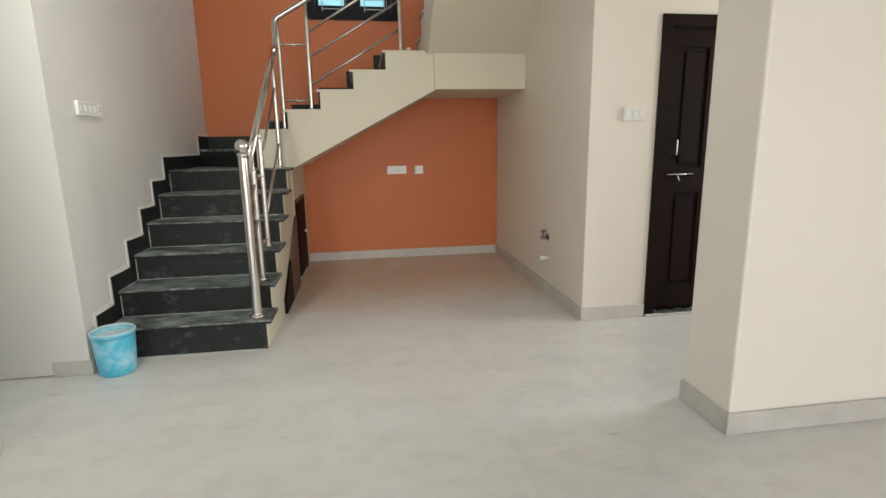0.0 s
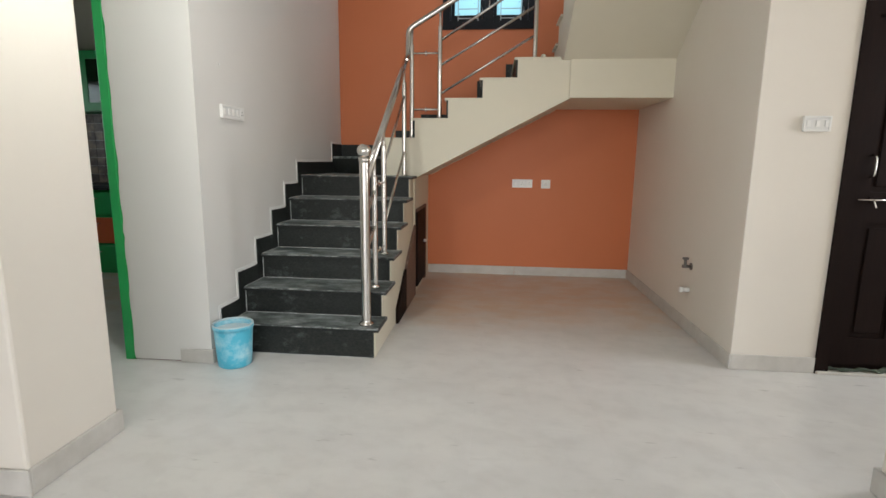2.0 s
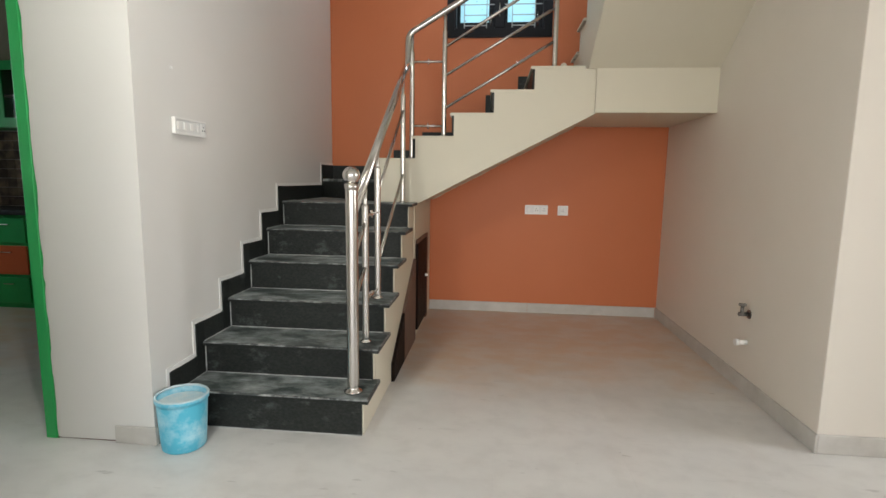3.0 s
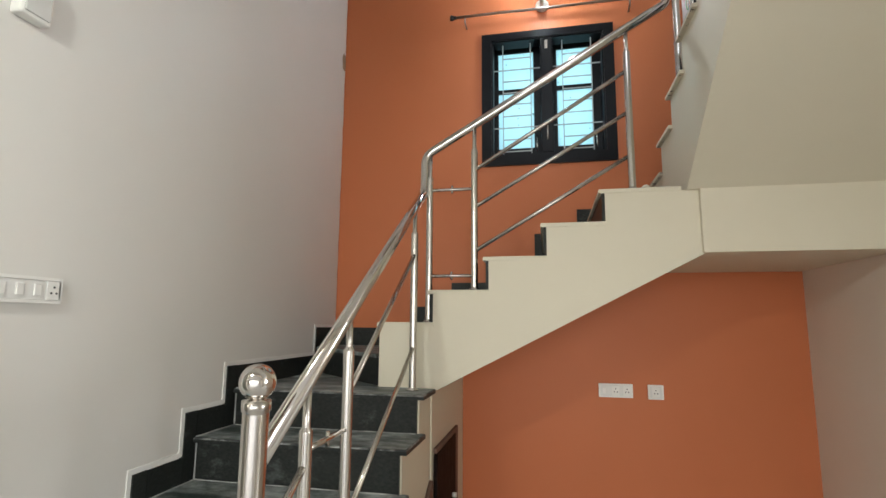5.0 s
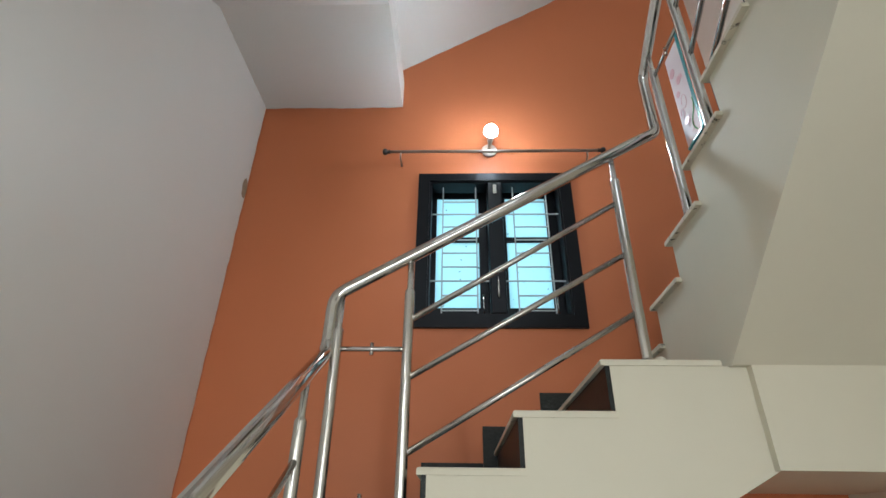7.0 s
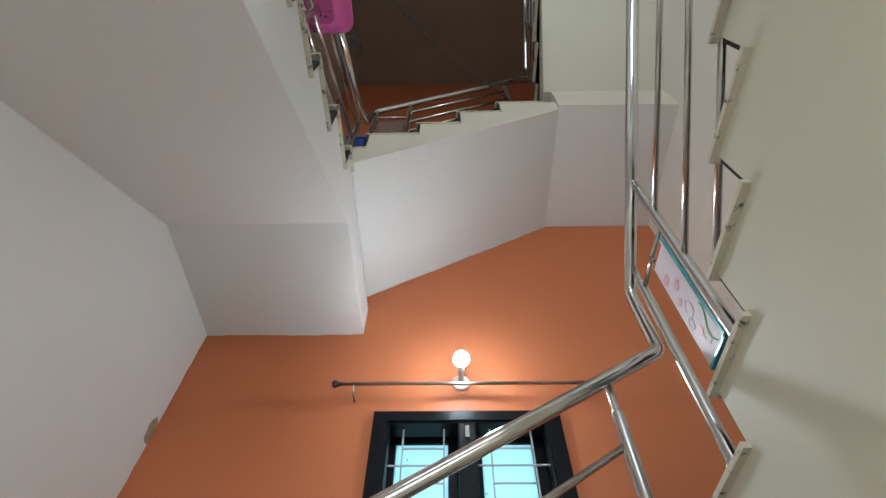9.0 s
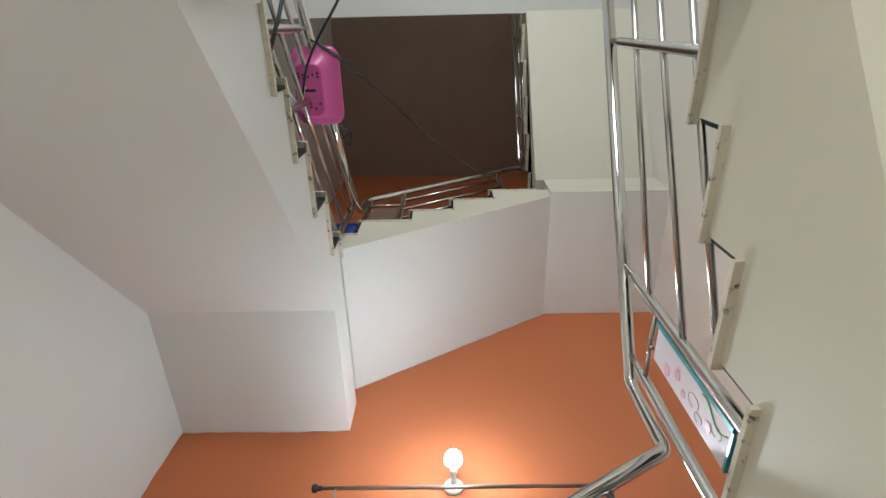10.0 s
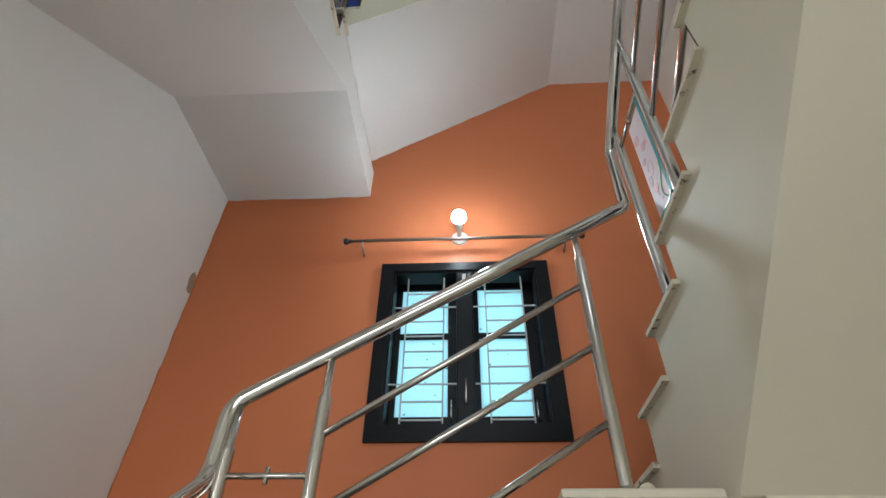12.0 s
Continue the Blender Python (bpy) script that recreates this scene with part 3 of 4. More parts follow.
def rail_lower():
    x = -0.70
    r = thing("stair_railing", (x, 3.48, 0.2), "polished stainless steel stair railing with ball-topped newel", "railing")
    hand = [(x, 3.50, 1.12), (x, 4.96, 2.09), (x + 0.012, 5.055, 2.17), (x + 0.014, 5.06, 2.385), (0.56, 5.05, 3.115), (0.63, 5.055, 3.155),
            (0.668, 5.13, 3.56), (0.67, 3.60, 4.49)]
    part("handrail", tube(rounded(hand, 0.05), 0.0245, 16), CHROME, r)
    part("newel_post", lathe([(0, 0.2), (0.048, 0.2), (0.048, 0.208), (0.034, 0.216), (0.0305, 0.225), (0.0305, 0.23), (0.0305, 1.23), (0.0305, 1.235), (0.034, 1.237), (0.034, 1.262), (0, 1.264)], (x, 3.48, 0), 24), STEEL, r)
    part("ball", ball((x, 3.48, 1.303), 0.043, 28), CHROME, r, "mirror polished steel ball")
    post(r, x, 3.745, 0.38, 1.27)
    post(r, x, 4.045, 0.56, 1.48)
    post(r, x, 4.905, 1.11, 2.04)
    for a, b in (((3.50, 0.885), (3.745, 1.05)), ((3.50, 0.665), (3.745, 0.81)), ((4.045, 1.20), (4.905, 1.80)), ((4.045, 0.775), (4.905, 1.325))):
        bar(r, (x, *a), (x, *b))
    link(r, (x, 3.745, 1.088), (x, 4.045, 1.088))
    link(r, (x, 3.745, 0.62), (x, 4.045, 0.62))
    y = 5.055
    post(r, -0.656, y, 1.45, 2.38)
    post(r, -0.406, y, 1.622, 2.53)
    post(r, 0.418, y, 2.135, 3.03)
    for a, b in ((2.285, 2.795), (2.075, 2.562), (1.832, 2.324)):
        bar(r, (-0.406, y, a), (0.418, y, b))
    link(r, (-0.656, y, 2.18), (-0.406, y, 2.18))
    link(r, (-0.656, y, 1.70), (-0.406, y, 1.70))
    x = 0.672
    post(r, x, 5.025, 2.70, 3.63)
    post(r, x, 4.73, 2.88, 3.80)
    post(r, x, 3.925, 3.41, 4.29)
    for a, b in (((4.73, 3.53), (3.62, 4.15)), ((4.73, 3.25), (3.62, 3.91)), ((4.64, 3.08), (3.62, 3.67))):
        bar(r, (x, *a), (x, *b))
    link(r, (x, 5.025, 3.46), (x, 4.73, 3.46))
    # printed acrylic panel between the two lower posts
    p = part("printed_panel", soft_box(x - 0.004, x + 0.004, 4.768, 4.90, 2.94, 3.415, 0.002, 1), FLORAL, r, "printed floral acrylic panel")
    part("panel_edge", boxes((x - 0.012, x + 0.010, 4.752, 4.768, 2.93, 3.42), (x - 0.006, x + 0.006, 4.768, 4.90, 2.93, 2.94)), TEAL, p, "teal edge strip")
    for cy, cz, pr in ((4.868, 3.31, 0.017), (4.835, 3.24, 0.014), (4.865, 3.19, 0.011), (4.85, 3.04, 0.014)):
        petals = tube([(x - 0.0062, cy, cz), (x - 0.0042, cy, cz)], pr * 1.3, 9)
        part("printed_flower", petals, PETAL, p)
    for cy, cz, pr in ((4.84, 3.13, 0.020), (4.868, 3.09, 0.014), (4.83, 3.00, 0.017)):
        ring = [(x - 0.0048, cy + pr * math.cos(0.5 * k), cz + 1.6 * pr * math.sin(0.5 * k)) for k in range(12)]
        part("printed_swirl", tube(ring, 0.0012, 5), PETAL, p)
    part("printed_stem", tube([(x - 0.0050, 4.80 + 0.02 * math.sin(k * 0.45), 2.95 + 0.012 * k) for k in range(13)], 0.0025, 6), LEAFGREEN, p)
    return r


def rail_upper():
    x = -0.67
    r = thing("stair_railing", (x, 3.9, 3.8), "stainless steel railing of the upper staircase seen from below", "railing")
    part("handrail", tube(rounded([(x, 3.5, 4.32), (x, 4.94, 5.30), (x + 0.02, 5.06, 5.38), (x + 0.03, 5.06, 5.62), (0.56, 5.05, 6.42), (0.64, 5.06, 6.46), (0.67, 5.1, 6.85), (0.67, 3.8, 7.75)], 0.05),
                          0.0245, 12), CHROME, r)
    for py, z0, z1 in ((3.85, 3.80, 4.53), (4.16, 3.965, 4.75), (4.97, 4.51, 5.30)):
        post(r, x, py, z0, z1)
    for dz in (0.22, 0.42, 0.60):
        bar(r, (x, 3.6, 4.38 - dz), (x, 4.97, 5.32 - dz))
    y = 5.055
    for px, z0, z1 in ((-0.60, 4.86, 5.64), (-0.36, 5.08, 5.80), (0.40, 5.69, 6.30)):
        post(r, px, y, z0, z1)
    for dz in (0.2, 0.4, 0.58):
        bar(r, (-0.36, y, 5.80 - dz), (0.40, y, 6.31 - dz))
    link(r, (-0.60, y, 5.5), (-0.36, y, 5.5))
    part("infill_board", soft_box(-0.575, -0.385, y - 0.006, y + 0.006, 5.12, 5.42, 0.003, 1), DUSTWOOD, r, "dusty brown infill board")
    for py, z0, z1 in ((5.0, 6.26, 6.9), (4.7, 6.44, 7.1), (4.0, 6.80, 7.6)):
        post(r, 0.68, py, z0, z1)
    for dz in (0.22, 0.42, 0.62):
        bar(r, (0.68, 5.0, 6.90 - dz), (0.68, 3.8, 7.72 - dz))
    return r


rail_lower()
rail_upper()


# ---- stair window ----
def window():
    w = thing("window_1", (0.0, YB, 2.6), "closed black wooden window with grey steel grille and frosted panes", "window", kind="structure")
    x0, x1, z0, z1 = -0.481, 0.486, 2.598, 3.645
    ox0, ox1, oz0, oz1 = x0 + 0.085, x1 - 0.085, z0 + 0.085, z1 - 0.07
    fr = bmesh.new()
    ya, yb = YB - 0.022, YB + 0.10
    prism([(x0, z0), (x1, z0), (ox1 + 0.012, oz0 - 0.012), (ox0 - 0.012, oz0 - 0.012)], "y", ya, YB + 0.001, fr)
    prism([(x0, z1), (x1, z1), (ox1 + 0.012, oz1 + 0.012), (ox0 - 0.012, oz1 + 0.012)], "y", ya, YB + 0.001, fr)
    prism([(x0, z0), (x0, z1), (ox0 - 0.012, oz1 + 0.012), (ox0 - 0.012, oz0 - 0.012)], "y", ya, YB + 0.001, fr)
    prism([(x1, z0), (x1, z1), (ox1 + 0.012, oz1 + 0.012), (ox1 + 0.012, oz0 - 0.012)], "y", ya, YB + 0.001, fr)
    box(fr, WX0, ox0, YB - 0.012, yb, WZ0, WZ1)
    box(fr, ox1, WX1, YB - 0.012, yb, WZ0, WZ1)
    box(fr, ox0, ox1, YB - 0.012, yb, WZ0, oz0)
    box(fr, ox0, ox1, YB - 0.012, yb, oz1, WZ1)
    part("window_frame", fr, BLACKWOOD, w)
    cx = (x0 + x1) / 2
    part("mullion", soft_box(cx - 0.046, cx + 0.046, YB - 0.015, yb, oz0, oz1, 0.006), BLACKWOOD, w)
    part("bolt", soft_box(cx - 0.012, cx + 0.012, YB - 0.026, YB - 0.015, oz1 - 0.09, oz1 - 0.02, 0.003), STEEL, w, "small steel tower bolt")
    part("bolt", tube([(cx, YB - 0.025, oz0 + 0.09), (cx, YB - 0.025, oz0 + 0.22)], 0.006, 8), OLDSTEEL, w)
    for a, b in ((ox0, cx - 0.046), (cx + 0.046, ox1)):
        gr = part("grille", boxes((a + 0.068, a + 0.076, YB + 0.035, YB + 0.041, oz0, oz1), (b - 0.076, b - 0.068, YB + 0.035, YB + 0.041, oz0, oz1)), GRILLE, w, "pale grey painted steel grille")
        for k in range(9):
            z = oz0 + 0.035 + k * 0.0925
            long = k in (2, 7)
            part("grille_bar", boxes((a + (0.002 if long else 0.072), b - (0.002 if long else 0.072), YB + 0.029, YB + 0.035, z - 0.004, z + 0.004)), GRILLE, gr)
        sh = bmesh.new()
        p0, p1 = a + 0.028, b - 0.052 if a < 0 else b - 0.06
        if a > 0:
            p0 = a + 0.03
        ys, ye = YB + 0.135, YB + 0.175
        s0, s1 = (WX0, cx - 0.002) if a < 0 else (cx + 0.002, WX1)
        box(sh, s0, p0, ys, ye, WZ0, WZ1)
        box(sh, p1, s1, ys, ye, WZ0, WZ1)
        for za, zb in ((WZ0, 2.775), (3.226, 3.258), (3.56, WZ1)):
            box(sh, p0, p1, ys, ye, za, zb)
        s = part("shutter", sh, BLACKWOOD, w, "outer black wooden shutter")
        for za, zb in ((2.775, 3.226), (3.258, 3.56)):
            pane = part("pane", boxes((p0, p1, ys + 0.016, ys + 0.021, za, zb)), FROST, s, "bright frosted glass pane")
            pane.visible_shadow = False
        part("hinge_stay", tube([(p1 + 0.02, YB + 0.128, 2.74), (p1 + 0.02, YB + 0.128, 2.86)], 0.006, 6), STEEL, s)
    return w


window()


def curtain_rod():
    r = thing("curtain_rod", (0.0, YB, 3.775), "thin steel curtain rod with black finials over the window", "curtain rod")
    y = YB - 0.085
    part("rod", tube([(-0.67, y, 3.775), (0.67, y, 3.775)], 0.0095, 12), CURTAINROD, r)
    for s in (-1, 1):
        m = Matrix.Translation((s * 0.67, y, 3.775)) @ Matrix.Rotation(radians(90 * s), 4, "Y")
        bm = lathe([(0.012, 0), (0.014, 0.006), (0.010, 0.012), (0.019, 0.022), (0.022, 0.032), (0.018, 0.044), (0, 0.05)], seg=16)
        bmesh.ops.transform(bm, matrix=m, verts=bm.verts[:])
        part("finial", bm, CABLE, r, "black turned finial")
        part("bracket", tube(rounded([(s * 0.60, YB, 3.725), (s * 0.60, y, 3.725), (s * 0.60, y, 3.768)], 0.02), 0.006, 8), CURTAINROD, r)


curtain_rod()


def bulb(m, mat, base, label):
    """A lamp holder with a lit bulb, standing out along the z axis of the pose m; base: the radius of its mounting plate."""
    b = thing("wall_bulb", m.translation, label, "lamp")

    def turned(name, profile, finish, note, seg=24):
        bm = lathe(profile, seg=seg)
        bmesh.ops.transform(bm, matrix=m, verts=bm.verts[:])
        part(name, bm, finish, b, note)
    turned("base_plate", [(0, 0), (base, 0), (base, 0.010), (base - 0.006, 0.014), (0, 0.0142)], PLASTIC, "round white mounting plate")
    turned("holder", [(0.014, 0.0145), (0.013, 0.10), (0.019, 0.104), (0.019, 0.135), (0, 0.136)], PLASTIC, "white lamp holder", 20)
    turned("housing", [(0.017, 0.134), (0.018, 0.150), (0.029, 0.166), (0.0415, 0.184), (0.039, 0.184), (0, 0.184)], PLASTIC, "white plastic lamp body")
    turned("globe", [(0.0425, 0.1845), (0.0425, 0.193), (0.0385, 0.214), (0.030, 0.227), (0.018, 0.235), (0, 0.238)], mat, "glowing white dome")


bulb(pose(-0.02, YB, 3.845, 90), BULB, 0.05, "lit white globe bulb in a wall holder")
# the hall's own lamp under the beam, which throws the railing's shadows on the stairs
bulb(pose(-1.0, 2.15, 2.72, 180), HALLBULB, 0.036, "lit cool white bulb under the hall beam")


# ---- switches and sockets ----
def plate(name, label, m, w, h, depth, rockers, sockets=0, category="switch"):
    """A wall plate; built facing -y at the origin and placed with m."""
    t = thing(name, (0, 0, 0), label, category)
    part("back_box", soft_box(-w / 2, w / 2, -depth, 0, -h / 2, h / 2, 0.004), PLASTIC, t)
    rim = boxes((-w / 2, w / 2, -depth - 0.007, -depth, h / 2 - 0.010, h / 2), (-w / 2, w / 2, -depth - 0.007, -depth, -h / 2, -h / 2 + 0.010),
                (-w / 2, -w / 2 + 0.010, -depth - 0.007, -depth, -h / 2 + 0.010, h / 2 - 0.010), (w / 2 - 0.010, w / 2, -depth - 0.007, -depth, -h / 2 + 0.010, h / 2 - 0.010))
    part("rim", rim, PLASTIC, t)
    part("cover", soft_box(-w / 2 + 0.011, w / 2 - 0.011, -depth - 0.004, -depth, -h / 2 + 0.011, h / 2 - 0.011, 0.001), PANEL, t, "slightly recessed cover plate")
    n = rockers + sockets
    for k in range(n):
        cx = -w / 2 + (k + 0.5) * w / n
        if k < rockers:
            bm = soft_box(cx - 0.011, cx + 0.011, -depth - 0.010, -depth - 0.004, -0.018, 0.018, 0.002)
            part("rocker", bm, PLASTIC, t)
        else:
            s = part("socket", soft_box(cx - 0.024, cx + 0.024, -depth - 0.007, -depth - 0.004, -h * 0.36, h * 0.36, 0.0015), PLASTIC, t)
            holes = bmesh.new()
            for dx, dz in ((-0.009, -0.008), (0.009, -0.008), (0, 0.011)):
                tube([(cx + dx, -depth - 0.0078, dz), (cx + dx, -depth - 0.0068, dz)], 0.0038, 8, holes)
            part("socket_holes", holes, DARK, s)
    t.matrix_world = m
    return t


plate("switch_board", "long white plastic switch board on the stair wall", pose(XL, 3.60, 1.537, 0, 0, 90), 0.275, 0.082, 0.013, 4, 1)
plate("power_socket", "white twin power socket on the orange alcove wall", pose(0.405, YB, 1.015, 0, 0, 0), 0.215, 0.088, 0.016, 1, 2, "socket")
plate("antenna_socket", "small square white socket on the orange alcove wall", pose(0.655, YB, 1.012, 0, 0, 0), 0.095, 0.092, 0.016, 0, 1, "socket")
plate("switch_plate", "white switch plate beside the dark door", pose(1.895, YD, 1.48, 0, 0, 0), 0.145, 0.085, 0.014, 3, 0)


def chime():
    c = thing("wall_chime", (XL, 3.53, 2.43), "small glossy white box high on the stair wall", "door chime")
    part("case", soft_box(XL, XL + 0.045, 3.475, 3.575, 2.365, 2.51, 0.008), PLASTIC, c)
    part("cover", soft_box(XL + 0.045, XL + 0.052, 3.485, 3.565, 2.375, 2.50, 0.003), GLOSSY, c, "shiny reflective cover")


chime()


def wall_plug():
    tagged(part("wall_plug", tube([(XL, 3.482, 1.814), (XL + 0.006, 3.482, 1.814)], 0.007, 10), PLASTIC), "tiny white wall plug in the stair wall", "wall plug")


wall_plug()


def wall_pipes():
    v = thing("angle_valve", (XR, 4.256, 0.494), "chrome angle valve for water on the cream wall", "valve")
    part("flange", tube([(XR, 4.256, 0.494), (XR - 0.006, 4.256, 0.494)], 0.028, 16), VALVE, v)
    part("body", tube([(XR - 0.006, 4.256, 0.494), (XR - 0.065, 4.256, 0.494)], 0.012, 12), VALVE, v)
    part("spindle", tube([(XR - 0.045, 4.256, 0.494), (XR - 0.045, 4.256, 0.545)], 0.011, 10), VALVE, v)
    part("knob", soft_box(XR - 0.066, XR - 0.024, 4.244, 4.268, 0.545, 0.562, 0.004), VALVE, v)
    w = thing("pipe_stub", (XR, 4.26, 0.314), "capped white waste pipe stub on the wall", "pipe")
    part("pipe", tube([(XR, 4.26, 0.314), (XR - 0.05, 4.26, 0.314)], 0.017, 14), PLASTIC, w)
    part("cap", tube([(XR - 0.05, 4.26, 0.314), (XR - 0.07, 4.26, 0.314)], 0.021, 14), PLASTIC, w)


wall_pipes()


# ---- bedroom door ----
def panel_door():
    d = thing("door_1", (2.07, YD, 0), "closed dark brown panelled wooden door with steel handle", "door", kind="structure")
    part("door_frame", boxes((2.07, 2.145, YD - 0.012, YD + 0.11, 0, 2.13), (2.895, 2.97, YD - 0.012, YD + 0.11, 0, 2.13), (2.145, 2.895, YD - 0.012, YD + 0.11, 2.055, 2.13)), DOORWOOD, d)
    y = YD + 0.035
    leaf = bmesh.new()
    box(leaf, 2.149, 2.891, y + 0.012, y + 0.030, 0.019, 2.05)
    for a, b in ((2.149, 2.26), (2.465, 2.575), (2.78, 2.891)):
        box(leaf, a, b, y, y + 0.012, 0.05, 2.05)
    for za, zb in ((0.05, 0.22), (0.92, 1.10), (1.93, 2.05)):
        for a, b in ((2.26, 2.465), (2.575, 2.78)):
            box(leaf, a, b, y + 0.0005, y + 0.012, za, zb)
    lf = part("leaf", leaf, DOORWOOD, d)
    for a, b in ((2.285, 2.44), (2.60, 2.755)):
        for za, zb in ((0.25, 0.89), (1.13, 1.90)):
            part("raised_panel", soft_box(a, b, y + 0.004, y + 0.013, za, zb, 0.006, 1), DOORWOOD, lf)
    part("handle", tube(rounded([(2.245, y, 1.185), (2.245, y - 0.035, 1.195), (2.245, y - 0.035, 1.30), (2.245, y, 1.31)], 0.02), 0.006, 10), OLDSTEEL, lf, "steel pull handle")
    part("bolt", tube([(2.19, y - 0.014, 1.056), (2.40, y - 0.014, 1.056)], 0.0045, 10), OLDSTEEL, lf, "steel sliding bolt")
    part("bolt_plate", boxes((2.26, 2.34, y - 0.006, y, 1.04, 1.072)), DOORWOOD, lf)
    part("bolt_knob", tube([(2.275, y - 0.014, 1.056), (2.285, y - 0.03, 1.01)], 0.006, 8), OLDSTEEL, lf)
    part("threshold", soft_box(2.075, 2.965, YD - 0.03, YD + 0.11, 0.0, 0.018, 0.004), SKIRT, d, "worn stone threshold")


panel_door()


def rag():
    bm = bmesh.new()
    nx, ny = 26, 6
    g = [[bm.verts.new((2.12 + 0.62 * i / nx, YD - 0.015 + 0.055 * j / ny + 0.008 * math.sin(i * 0.9 + j), 0.024 + 0.03 * max(0, noise.noise((i * 0.35, j * 0.5, 1.7))) + 0.004 * math.sin(i * 1.3)))
          for j in range(ny + 1)] for i in range(nx + 1)]
    for i in range(nx):
        for j in range(ny):
            bm.faces.new((g[i][j], g[i + 1][j], g[i + 1][j + 1], g[i][j + 1])).smooth = True
    geo = bmesh.ops.solidify(bm, geom=bm.faces[:], thickness=0.005)
    tagged(part("floor_rag", bm, CLOTH), "crumpled grey-green rag on the door threshold", "rag")


rag()


# ---- cupboard doors under the stairs ----
def cupboard_doors():
    x0, x1 = -0.629, -0.608
    d = thing("cupboard_door", (x1, 5.3, 0.03), "small dark brown cupboard door under the stairs", "cupboard door")
    part("leaf", soft_box(-0.621, -0.600, 5.06, 5.60, 0.06, 0.77, 0.003), DOORWOOD, d)
    part("frame", boxes((-0.621, -0.604, 5.605, 5.70, 0.02, 0.80), (-0.621, -0.604, 5.06, 5.605, 0.775, 0.80)), DUSTWOOD, d)
    part("knob", tube([(-0.600, 5.50, 0.44), (-0.575, 5.50, 0.44)], 0.014, 12), PLASTIC, d, "white knob")
    b = thing("cupboard_door", (x1, 4.7, 0.02), "dusty brown sloping board leaning under the stairs", "cupboard door")
    part("board", prism([(4.51, 0.0), (5.0, 0.0), (5.0, 0.66), (4.51, 0.36)], "x", x0, x1), DUSTWOOD, b)
    c = thing("cupboard_door", (x1, 4.3, 0.02), "low dark sloping cupboard door under the stairs", "cupboard door")
    part("leaf", prism([(4.11, 0.0), (4.49, 0.0), (4.49, 0.35), (4.11, 0.12)], "x", x0, x1), DOORWOOD, c)


cupboard_doors()


# ---- bucket ----
def bucket():
    c = (-1.462, 3.215, 0)
    b = thing("bucket", c, "sky-blue plastic paint bucket smeared with white paint", "bucket")
    part("shell", lathe([(0, 0.0), (0.092, 0.0), (0.098, 0.006), (0.102, 0.06), (0.112, 0.225), (0.112, 0.235), (0.118, 0.236), (0.119, 0.25), (0.116, 0.258), (0.111, 0.258),
                         (0.108, 0.23), (0.098, 0.05), (0, 0.045)], c, 40), CYAN, b)
    bm = lathe([(0.1095, 0.253), (0.120, 0.2575), (0.115, 0.264), (0.108, 0.26), (0.1095, 0.253)], c, 40)
    for v in bm.verts:
        v.co.z += 0.003 * noise.noise(v.co * 30)
    part("paint_crust", bm, PAINTCRUST, b, "dried white paint on the rim")
    part("dried_paint", lathe([(0, 0.222), (0.08, 0.221), (0.1075, 0.226)], c, 32), PAINTCRUST, b)


bucket()


